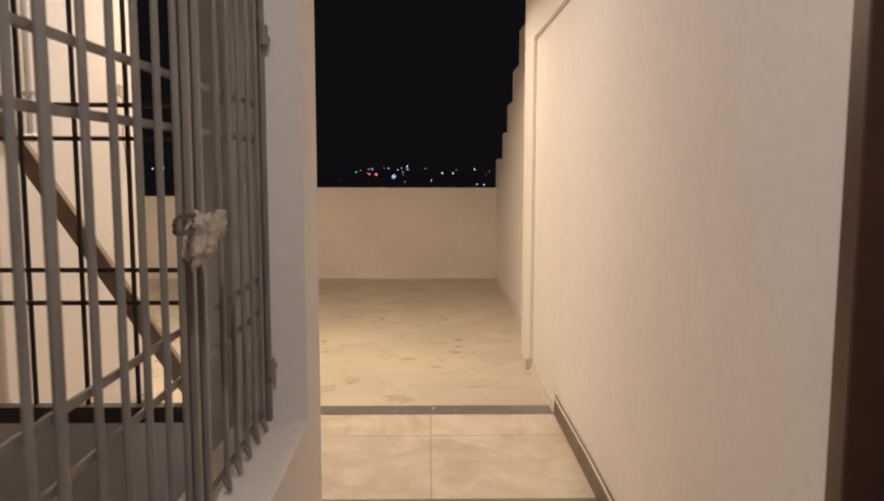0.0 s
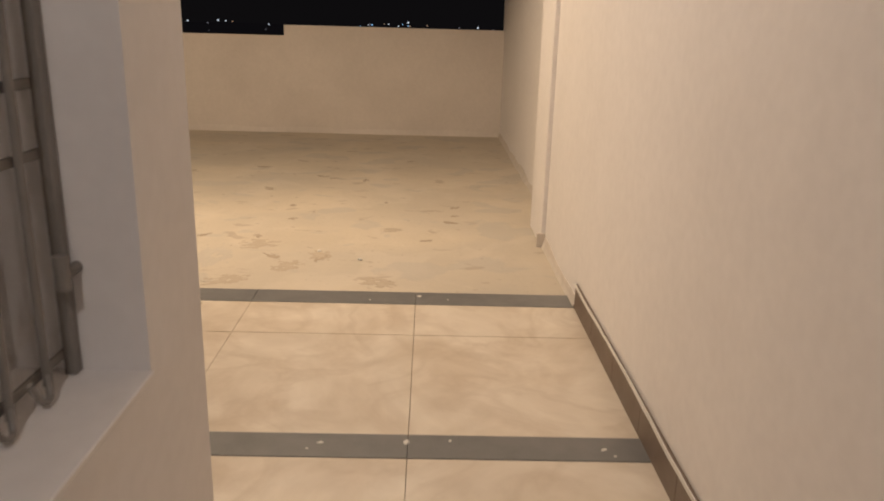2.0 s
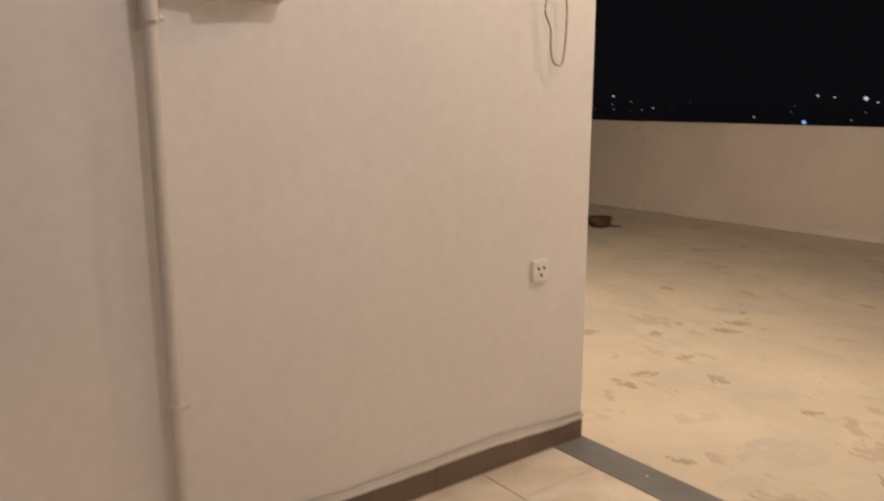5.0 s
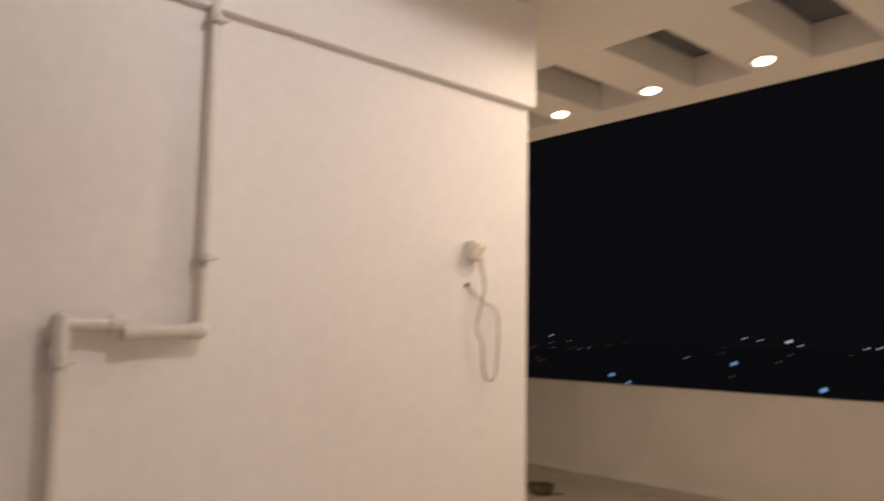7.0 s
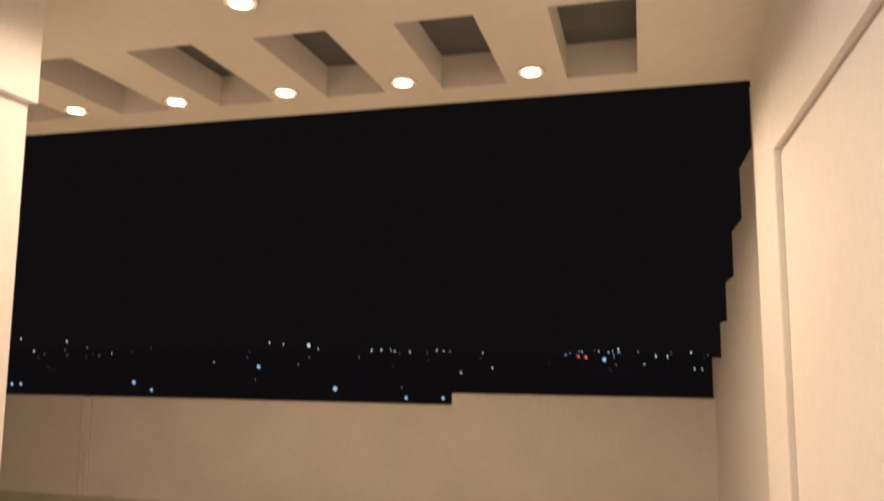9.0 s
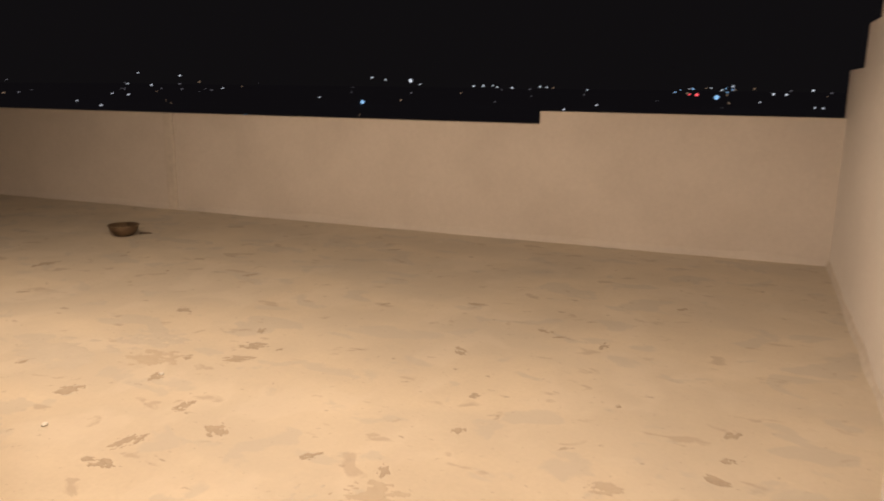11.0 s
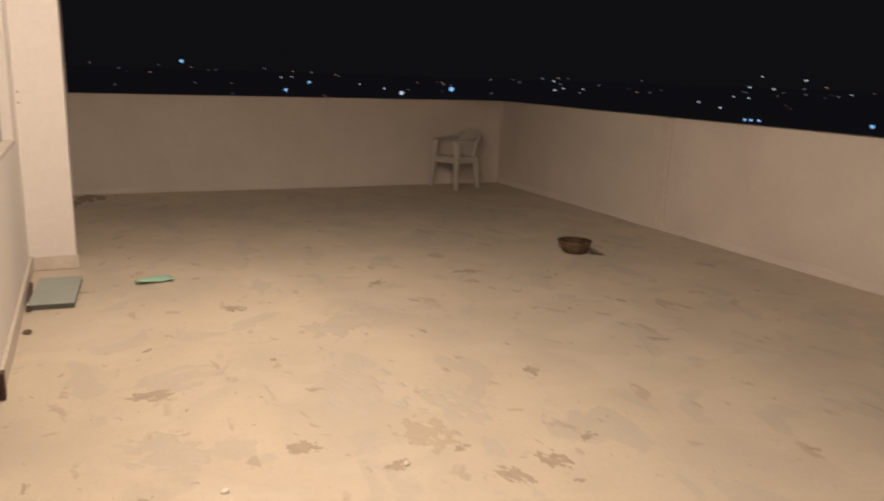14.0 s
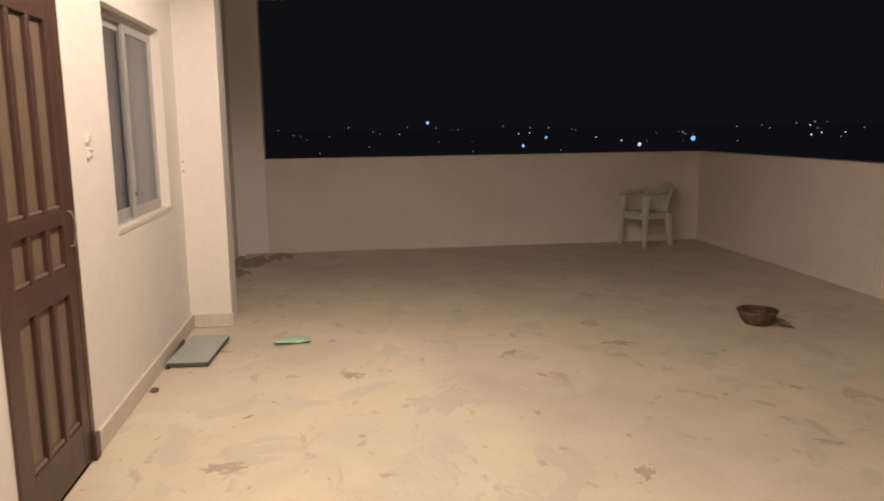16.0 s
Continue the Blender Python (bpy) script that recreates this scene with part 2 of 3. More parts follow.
def tube(bm, pts, r, seg=8):
    """A bent tube along smooth points."""
    pts = [Vector(p) for p in pts]
    fine = []
    for i in range(len(pts) - 1):
        p0, p1, p2, p3 = pts[max(i - 1, 0)], pts[i], pts[i + 1], pts[min(i + 2, len(pts) - 1)]
        for k in range(6):
            t = k / 6
            fine.append(0.5 * ((2 * p1) + (p2 - p0) * t + (2 * p0 - 5 * p1 + 4 * p2 - p3) * t * t + (3 * p1 - p0 - 3 * p2 + p3) * t ** 3))
    fine.append(pts[-1])
    rings = []
    for i, p in enumerate(fine):
        d = fine[min(i + 1, len(fine) - 1)] - fine[max(i - 1, 0)]
        q = d.to_track_quat("Z", "Y")
        rings.append([bm.verts.new(p + q @ Vector((r * math.cos(2 * math.pi * k / seg), r * math.sin(2 * math.pi * k / seg), 0))) for k in range(seg)])
    for u, w in zip(rings, rings[1:]):
        for k in range(seg):
            bm.faces.new((u[k], u[(k + 1) % seg], w[(k + 1) % seg], w[k]))
    bm.faces.new(rings[0][::-1])
    bm.faces.new(rings[-1])


def lathe(bm, profile, seg=28):
    rings = [[bm.verts.new((r * math.cos(2 * math.pi * k / seg), r * math.sin(2 * math.pi * k / seg), z)) for k in range(seg)] for r, z in profile]
    for u, w in zip(rings, rings[1:]):
        for k in range(seg):
            bm.faces.new((u[k], u[(k + 1) % seg], w[(k + 1) % seg], w[k]))
    bm.faces.new(rings[0][::-1])
    bm.faces.new(rings[-1])


def blob(bm, r, z, seg, seed, stretch=1.0):
    """A thin flake of uneven outline."""
    rnd = random.Random(seed)
    rad = [r * rnd.uniform(0.55, 1.1) for _ in range(seg)]
    low = [bm.verts.new((rad[k] * math.cos(2 * math.pi * k / seg) * stretch, rad[k] * math.sin(2 * math.pi * k / seg), 0)) for k in range(seg)]
    top = [bm.verts.new((v.co.x * 0.8, v.co.y * 0.8, z * rnd.uniform(0.6, 1.2))) for v in low]
    for k in range(seg):
        bm.faces.new((low[k], low[(k + 1) % seg], top[(k + 1) % seg], top[k]))
    bm.faces.new(top)


def empty(name, x=0, y=0, z=0, rz=0):
    ob = new(name)
    ob.matrix_world = pose(x, y, z, 0, 0, rz)
    return ob


def structure(name, bm, material, label, category="wall"):
    return tagged(link(name, bm, material), label, category, kind="structure")


# ---- plan ----
RW = 0.985          # corridor wall, east
PW = -1.55          # wall with the drain pipe
HC = 5.215          # house front
PY = 10.79          # far parapet
PX = -9.115         # west parapet
SW = 1.115          # stepped wall
LW = -0.147         # stairwell wall, corridor side

structure("ground", boxes((-4000, 4000, -4000, 4000, -24.2, -24)), NIGHT, "dark land far below the rooftop at night, with a haze glow in its colour", "ground")
structure("building_mass", boxes((PX - 0.3, SW + 0.3, -1.8, PY + 0.15, -24, -0.3)), CREAM, "lower storeys of the building under the terrace", "building")

# terrace floor
bm = bmesh.new()
x0, x1, y0, y1 = PX - 0.2, SW + 0.05, HC + 0.005, PY + 0.05
nx, ny = 130, 70
grid = [[bm.verts.new((x0 + (x1 - x0) * i / nx, y0 + (y1 - y0) * j / ny, 0)) for j in range(ny + 1)] for i in range(nx + 1)]
for row in grid:
    for v in row:
        v.co.z = 0.004 * noise.noise(v.co * 1.4) - 0.002
for i in range(nx):
    for j in range(ny):
        bm.faces.new((grid[i][j], grid[i + 1][j], grid[i + 1][j + 1], grid[i][j + 1]))
floor_terrace = structure("floor_terrace", bm, CONCRETE, "rough cement screed terrace floor with stains and patches", "floor")
structure("floor_slab", boxes((PX - 0.2, SW + 0.2, -1.6, PY + 0.1, -0.3, -0.03)), GROUT, "concrete slab under the tiles and screed", "floor")

# corridor wall, east
bm = boxes((RW, RW + 0.2, 1.915, 6.11, -0.03, 3.3), (RW, RW + 0.2, -1.6, 1.085, -0.03, 3.3), (RW, RW + 0.2, 1.085, 1.915, 2.15, 3.3))
structure("wall_east", bm, PLASTER, "smooth white plastered corridor wall")
structure("beam_east", boxes((0.958, RW - 0.002, 2.3, 6.108, 2.42, CEIL)), PLASTER, "white plastered beam standing proud of the wall", "beam")
structure("pilaster_east", boxes((0.958, RW + 0.2, 6.112, 6.6, 0, 3.3), bevel=0.006), PLASTER, "white plastered pilaster at the end of the wall", "pilaster")
tagged(link("pilaster_foot", boxes((0.932, RW - 0.002, 6.09, 6.11, 0.0, 0.085), bevel=0.003), MORTAR), "short rough mortar skirting at the foot of the pilaster", "skirting", kind="structure")
tops = [(6.6, 7.76, 3.2), (7.76, 8.34, 2.85), (8.34, 8.90, 2.52), (8.90, 9.46, 2.20), (9.46, 10.02, 1.90), (10.02, PY + 0.15, 1.60)]
line = [(6.6, -0.03)]
for a, b_, zt in tops:
    line += [(a, zt), (b_, zt)]
line.append((PY + 0.15, -0.03))
bm = bmesh.new()
near = [bm.verts.new((SW, y, z)) for y, z in line]
far = [bm.verts.new((SW + 0.15, y, z)) for y, z in line]
bm.faces.new(near)
bm.faces.new(far[::-1])
for i in range(len(line)):
    k = (i + 1) % len(line)
    bm.faces.new((near[i], far[i], far[k], near[k]))
bmesh.ops.recalc_face_normals(bm, faces=bm.faces)
structure("wall_stepped", bm, PLASTER, "white plastered side wall with a stepped top", "wall")

# door in the corridor wall, only its brown edge in view
door_e = tagged(empty("door_east", RW, 1.505, 0), "dark brown wooden door in the white corridor wall", "door", kind="structure")
part("door_frame", boxes((-0.02, 0.16, 0.35, 0.41, 0, 2.15), (-0.02, 0.16, -0.42, -0.36, 0, 2.15), (-0.02, 0.16, -0.36, 0.35, 2.09, 2.15), bevel=0.004), WOOD, door_e)
part("door_leaf", boxes((0.05, 0.09, -0.355, 0.345, 0.01, 2.085), bevel=0.004), WOOD, door_e)

# parapets
structure("parapet_north", boxes((PX - 0.15, -1.414, PY, PY + 0.15, -0.03, 1.10), (-1.414, SW, PY, PY + 0.15, -0.03, 1.218)), CREAM, "cream painted terrace parapet, its top stepping up", "parapet")
structure("parapet_west", boxes((PX - 0.15, PX, 5.47, PY, -0.03, 1.10)), CREAM, "cream painted terrace parapet at the far end", "parapet")
structure("column_west", boxes((PX - 0.2, PX + 0.004, 4.9, 5.47, -0.03, 3.4), bevel=0.006), PLASTER, "tall white plastered column at the end of the house", "column")
bm = boxes((-5.80, -5.67, PY - 0.032, PY - 0.0005, 0.0, 1.098), bevel=0.01)
tagged(link("parapet_joint", bm, MORTAR), "shallow plastered rib on the cream parapet", "joint", kind="structure")


def rough_strip(a, b, h, out, seed, material, name, label, drip=0.0):
    """A low wedge of mortar smeared along the foot of a wall from a to b."""
    bm = bmesh.new()
    a, b = Vector(a), Vector(b)
    d = (b - a).normalized()
    nrm = Vector((d.y, -d.x, 0)) * (1 if out > 0 else -1)
    n = max(6, int((b - a).length / 0.06))
    rnd = random.Random(seed)
    prev = None
    ph = rnd.uniform(0, 50)
    for i in range(n + 1):
        p = a + (b - a) * i / n
        hh = h * (0.75 + 0.5 * noise.noise(Vector((i * 0.11 + ph, 0, 0))) + rnd.uniform(-0.06, 0.06))
        w = abs(out) * (1.0 + 0.5 * noise.noise(Vector((i * 0.17 + ph, 4, 0))) + rnd.uniform(-0.1, 0.1))
        p = p - Vector((0, 0, max(0.0, drip * (0.35 + 1.6 * noise.noise(Vector((i * 0.09 + ph, 9, 0)))) + rnd.uniform(-0.15, 0.15) * drip)))
        ring = [bm.verts.new(q) for q in (p - nrm * 0.001 + Vector((0, 0, -0.005)), p + nrm * w + Vector((0, 0, -0.004)), p + nrm * w * 0.5 + Vector((0, 0, hh * 0.4)), p + nrm * 0.004 + Vector((0, 0, hh)), p - nrm * 0.001 + Vector((0, 0, hh)))]
        if prev:
            for k in range(4):
                bm.faces.new((prev[k], ring[k], ring[k + 1], prev[k + 1]))
        prev = ring
    return tagged(link(name, bm, material), label, "skirting", kind="structure")


rough_strip((PX, PY, 0), (SW, PY, 0), 0.07, 0.03, 3, CREAM, "mortar_fillet", "uneven pale mortar fillet along the parapet foot")
rough_strip((PX, 5.47, 0), (PX, PY, 0), 0.07, 0.03, 4, CREAM, "mortar_fillet", "uneven pale mortar fillet along the parapet foot")
rough_strip((SW, 6.6, 0), (SW, PY, 0), 0.06, -0.025, 5, MORTAR, "mortar_fillet", "uneven pale mortar fillet along the stepped wall")
rough_strip((RW, 5.06, 0), (RW, 6.11, 0), 0.07, -0.02, 6, MORTAR, "mortar_fillet", "rough mortar strip where the skirting is missing")

# house block: pipe wall and front
W0, W1, WZ0, WZ1 = -5.33, -4.10, 0.92, 2.10
D0, D1, DZ = -3.45, -2.66, 2.08
bm = boxes((PW - 0.2, PW, 2.0, HC, -0.03, 2.507), (PW - 0.2, PW + 0.03, 2.0, HC + 0.012, 2.507, 3.3))
structure("wall_pipe", bm, PLASTER, "white plastered wall under a projecting beam")
T0 = HC - 0.2
bm = boxes((D1, PW - 0.2, T0, HC, -0.03, 3.3), (W1, D0, T0, HC, -0.03, 3.3), (-5.73, W0, T0, HC, -0.03, 3.3),
           (D0, D1, T0, HC, DZ, 3.3), (W0, W1, T0, HC, -0.03, WZ0), (W0, W1, T0, HC, WZ1, 3.3))
structure("wall_house_front", bm, PLASTER, "white plastered house front with a door and a window")
structure("pilaster_house", boxes((-6.03, -5.73, T0, 5.514, -0.03, 3.3), bevel=0.006), PLASTER, "white plastered pilaster projecting from the house front", "pilaster")
structure("wall_house_far", boxes((PX - 0.2, -6.03, T0 - 0.1, HC - 0.1, -0.03, 3.3)), PLASTER, "white plastered far stretch of the house front")
structure("wall_house_back", boxes((PX - 0.2, PW, 1.8, 2.0, -0.03, 3.3)), PLASTER, "plain back wall of the house room")

# ceiling slab with openings to the sky
EDGE_Y, OX0 = 6.75, -5.0
opens = [(0.166 - 0.59 * i, 0.48 - 0.59 * i) for i in range(8)]
bm = bmesh.new()
T = CEIL + 0.16
box(bm, PX - 0.2, SW + 0.2, -1.8, 5.765, CEIL, T)
box(bm, OX0, RW + 0.2, 6.525, EDGE_Y, CEIL, T)
xs = [RW + 0.2]
for a, b_ in opens:
    xs += [b_, a]
xs.append(OX0)
for i in range(0, len(xs), 2):
    box(bm, xs[i + 1], xs[i], 5.765, 6.525, CEIL, T)
structure("ceiling", bm, CEILING, "white painted canopy slab with rectangular skylight openings", "ceiling")

# tinted sheets lying over the openings
for a, b_ in opens:
    structure("skylight_sheet", boxes((a - 0.03, b_ + 0.03, 5.735, 6.555, T + 0.002, T + 0.008)), SHEET, "dark tinted sheet covering a skylight opening", "skylight")

# stairwell beside the corridor
GY0, GY1, GZ0, GZ1 = 0.35, 2.722, 0.755, 2.35
NX0, NX1, NZ0, NZ1 = -1.45, -0.518, 0.69, 2.35
bm = boxes((LW - 0.2, LW, GY1, 2.985, -0.03, 3.3), (LW - 0.2, LW, -1.6, GY0, -0.03, 3.3), (LW - 0.2, LW, GY0, GY1, -0.03, GZ0), (LW - 0.2, LW, GY0, GY1, GZ1, 3.3))
structure("wall_stairwell_east", bm, PLASTER, "white plastered wall with a wide barred opening")
bm = boxes((NX1, LW - 0.2, 2.915, 2.984, -0.03, 3.3), (PW, NX0, 2.915, 2.984, -0.03, 3.3), (NX0, NX1, 2.915, 2.984, -0.03, NZ0), (NX0, NX1, 2.915, 2.984, NZ1, 3.3))
structure("wall_stairwell_north", bm, PLASTER, "plastered stairwell wall with a barred opening")
structure("wall_south", boxes((PX - 0.2, SW + 0.2, -1.8, -1.6, -0.03, 3.3)), PLASTER, "plain wall closing the corridor")
structure("wall_stairwell_west", boxes((PW - 0.2, PW, -1.6, 1.8, -0.03, 3.3)), PLASTER, "plain stairwell wall")

# sloped sill and its ledge
bm = boxes((LW - 0.205, LW + 0.006, GY0, GY1, GZ0, GZ0 + 0.012), bevel=0.003)
tagged(link("sill_stairwell", bm, PLASTER), "white plastered sill of the barred opening", "sill", kind="structure")

# ---- steel gate grille ----
GX = -0.256
gate = tagged(empty("steel_grille", GX, 0, 0), "grey painted steel bar grille with a tied-up latch", "grille")
bar = None
n = 0
ys = [2.63 - 0.098 * i for i in range(5)] + [1.963 - 0.0945 * i for i in range(18)]
for yb in ys:
    if yb < GY0 + 0.03:
        break
    thick = 0.0066
    if abs(yb - 1.49) < 0.02:
        yb, thick = 1.474, 0.0085
    bm = bmesh.new()
    rod(bm, (0, 0, GZ0 + 0.03), (0, 0, GZ1 - 0.012), thick, 10)
    b_ = part("bar", bm, STEEL, gate, smooth=False)
    b_.location = (0, yb, 0)
for zr in (0.80, 1.098, 1.192, 1.58, 1.676, 2.3):
    part("rail", boxes((-0.014, -0.008, GY0 + 0.01, GY1 - 0.006, zr - 0.0075, zr + 0.0075), bevel=0.002), STEEL, gate)
for yp in (2.022, 2.09, GY1 - 0.012, GY0 + 0.014):
    part("post", boxes((-0.010, 0.008, yp - 0.011, yp + 0.011, GZ0 + 0.012, GZ1 - 0.002), bevel=0.003), STEEL, gate)
for yb in ys[:5]:
    bm = bmesh.new()
    tube(bm, [(0.0, yb, GZ0 + 0.05), (0.012, yb - 0.02, GZ0 + 0.022), (0.014, yb - 0.045, GZ0 + 0.03), (0.008, yb - 0.06, GZ0 + 0.06)], 0.005, 6)
    part("scroll", bm, STEEL, gate)
for zh in (0.93, 1.86):
    bm = bmesh.new()
    rod(bm, (0.015, GY1 - 0.045, zh), (0.015, GY1 + 0.003, zh), 0.009, 10)
    rod(bm, (0.015, GY1 - 0.045, zh - 0.02), (0.015, GY1 - 0.045, zh + 0.03), 0.011, 10)
    part("hinge", bm, STEEL, gate, "worn steel hinge pin")
bm = bmesh.new()
tube(bm, [(0.03, 1.96, 1.393), (0.035, 1.89, 1.391), (0.035, 1.836, 1.394), (0.035, 1.828, 1.405), (0.035, 1.836, 1.417), (0.03, 1.89, 1.419), (0.03, 1.96, 1.418)], 0.004, 8)
part("latch", bm, DARKSTEEL, gate, "dark steel latch loop")

# crumpled bag tied over the lock
bm = bmesh.new()
bmesh.ops.create_icosphere(bm, subdivisions=4, radius=1.0)
for v in bm.verts:
    c = v.co.copy()
    k = 1 + 0.28 * noise.noise(c * 2.1) + 0.16 * noise.noise(c * 5.3) + 0.07 * noise.noise(c * 11)
    pinch = 0.55 + 0.45 * min(1, abs(c.z - 0.25) * 1.6)
    v.co = Vector((c.x * 0.035 * k, c.y * 0.058 * k * pinch, c.z * 0.06 * k))
tail = bmesh.ops.create_icosphere(bm, subdivisions=3, radius=1.0)["verts"]
for v in tail:
    c = v.co.copy()
    k = 1 + 0.35 * noise.noise(c * 2.7 + Vector((7, 0, 0))) + 0.15 * noise.noise(c * 7)
    v.co = Vector((0.012 + c.x * 0.022 * k, 0.085 + c.y * 0.058 * k, 0.022 + c.z * 0.03 * k * (1 + 0.5 * c.y) + c.y * 0.012))
for v in bm.verts:
    v.co = v.co * 0.84 + Vector((0.004, 0.006, 0.004)) * noise.noise(v.co * 60)
bag = tagged(link("cloth_bag", bm, BAG, smooth=False), "crumpled dirty plastic bag tied round the grille latch", "bag")
bag.matrix_world = pose(GX + 0.035, 1.975, 1.37)

# thin bars in the stairwell's north opening
grille_n = tagged(empty("window_grille", 0, 2.945, 0), "thin dark steel window bars in the stairwell opening", "grille")
for zr in (1.075, 1.18, 1.592, 1.695):
    part("rail", boxes((NX0, NX1, -0.006, 0.006, zr - 0.007, zr + 0.007)), DARKSTEEL, grille_n)
for xb in (-0.56, -0.73, -0.893, -1.06, -1.225, -1.39):
    bm = bmesh.new()
    rod(bm, (xb, 0.012, NZ0), (xb, 0.012, NZ1), 0.008, 8)
    part("bar", bm, DARKSTEEL, grille_n)
part("sill_rail", boxes((NX0, NX1, -0.03, 0.02, NZ0, NZ0 + 0.052), bevel=0.003), DARKSTEEL, grille_n)
bm = bmesh.new()
m = Matrix.Translation((-0.83, 3.004, 1.165)) @ Matrix.Rotation(math.atan2(0.837, -0.547), 4, "Y").inverted()
box(bm, -0.60, 0.60, -0.018, 0.018, -0.028, 0.028, bevel=0.004, m=m)
tagged(link("timber_plank", bm, TIMBER), "pale timber batten leaning diagonally across the barred opening", "plank")

# ---- drain pipe on the wall ----
pipe = tagged(empty("drain_pipe", PW, 0, 0), "white plastic drain pipe with a sideways offset", "pipe")
R = 0.0185
bm = bmesh.new()
rod(bm, (0.034, 3.588, 0.0), (0.034, 3.588, 1.63), R, 24)
part("lower_pipe", bm, PVC, pipe)
bm = bmesh.new()
rod(bm, (0.034, 3.588, 1.64), (0.034, 3.725, 1.64), R, 24)
rod(bm, (0.042, 3.723, 1.622), (0.034, 3.923, 1.628), R * 1.06, 24)
part("offset_pipe", bm, PVC, pipe)
bm = bmesh.new()
rod(bm, (0.027, 3.925, 1.63), (0.027, 3.925, CEIL), R * 0.78, 24)
part("upper_pipe", bm, PVC, pipe)
for c, ax in (((0.034, 3.588, 1.63), "z"), ((0.034, 3.718, 1.64), "y"), ((0.040, 3.748, 1.622), "y"), ((0.034, 3.913, 1.628), "y")):
    bm = bmesh.new()
    c = Vector(c)
    dv = Vector((0, 0, 0.035)) if ax == "z" else Vector((0, 0.022, 0))
    rod(bm, c - dv * (2 if ax == "z" else 1), c + dv * 0.7, R * 1.22, 16)
    part("socket", bm, PVC, pipe)
for c in ((0.034, 3.588, 1.645), (0.031, 3.926, 1.63)):
    bm = bmesh.new()
    bmesh.ops.create_uvsphere(bm, u_segments=16, v_segments=10, radius=R * 1.22, matrix=Matrix.Translation(c))
    part("elbow", bm, PVC, pipe, smooth=True)
for yc, zc in ((3.588, 1.55), (3.925, 1.82), (3.588, 0.55), (3.925, 2.47)):
    bm = bmesh.new()
    rod(bm, (0.04, yc, zc - 0.009), (0.04, yc, zc + 0.009), R * 1.15, 14)
    box(bm, 0.0, 0.04, yc + 0.01, yc + 0.02, zc - 0.008, zc + 0.008)
    rod(bm, (0.045, yc + 0.018, zc), (0.045, yc + 0.03, zc), 0.006, 8)
    part("clamp", bm, PVC, pipe)

# ---- electrical bits ----


def faceplate(x, y, z, rz, w, h, label, name="wall_socket", holes=True):
    s = tagged(empty(name, x, y, z, rz), label, "socket")
    part("plate", boxes((0.0, 0.016, -w / 2, w / 2, -h / 2, h / 2), bevel=0.003), WHITEPL, s)
    if holes:
        for dy, dz in ((-0.014, 0.01), (0.014, 0.01), (0, -0.016)):
            bm = bmesh.new()
            rod(bm, (0.0125, dy, dz), (0.0168, dy, dz), 0.0065, 10)
            part("socket_hole", bm, BLACK, s)
    else:
        part("rocker", boxes((0.016, 0.021, -w * 0.28, w * 0.28, -h * 0.3, h * 0.3), bevel=0.002), SWITCH, s)
    return s


faceplate(PW, 4.955, 0.735, 0, 0.078, 0.078, "ivory plastic power socket on the white wall")
faceplate(-3.72, HC, 1.43, 90, 0.045, 0.045, "small ivory light switch beside the wooden door", "light_switch", False)
faceplate(-3.72, HC, 1.36, 90, 0.045, 0.042, "small ivory socket beside the wooden door", "wall_socket", True)

jb = tagged(empty("junction_box", PW, 4.925, 1.93), "ivory plastic junction box with a dangling wire", "box")
part("housing", boxes((0.0, 0.042, -0.029, 0.029, -0.036, 0.032), bevel=0.005), SWITCH, jb)
for dy, dz in ((-0.012, 0.012), (0.016, 0.004), (0.0, -0.014)):
    bm = bmesh.new()
    rod(bm, (0.044, dy, dz), (0.052, dy, dz), 0.007, 10)
    part("terminal", bm, SWITCH, jb)
bm = bmesh.new()
tube(bm, [(0.03, 0.012, -0.035), (0.035, 0.03, -0.10), (0.035, 0.03, -0.155), (0.03, 0.012, -0.22), (0.03, 0.004, -0.28), (0.03, 0.03, -0.33), (0.03, 0.035, -0.40), (0.03, 0.05, -0.445), (0.03, 0.088, -0.45), (0.03, 0.105, -0.38), (0.03, 0.108, -0.25), (0.025, 0.09, -0.20), (0.02, 0.04, -0.18), (0.0, -0.02, -0.125)], 0.0035, 6)
part("wire", bm, WIRE, jb, "thin grey electric wire hanging in a loop")
bm = bmesh.new()
rod(bm, (-0.002, -0.02, -0.125), (0.004, -0.02, -0.125), 0.009, 12)
part("grommet", bm, BLACK, jb)

# ---- recessed ceiling lamps ----
lamp0 = None
for lx, ly in LAMPS:
    if lamp0 is None:
        lamp0 = tagged(empty("ceiling_downlight", lx, ly, CEIL), "round recessed downlight glowing warm white in the ceiling", "lamp", "ceiling downlights")
        bm = bmesh.new()
        lathe(bm, [(0.046, -0.006), (0.062, -0.009), (0.068, -0.004), (0.066, 0.004), (0.046, 0.004)], 28)
        part("trim_ring", bm, PVC, lamp0)
        bm = bmesh.new()
        rod(bm, (0, 0, -0.0125), (0, 0, -0.0095), 0.039, 28)
        part("diffuser", bm, LIT, lamp0)
    else:
        copy_thing(lamp0, pose(lx, ly, CEIL))

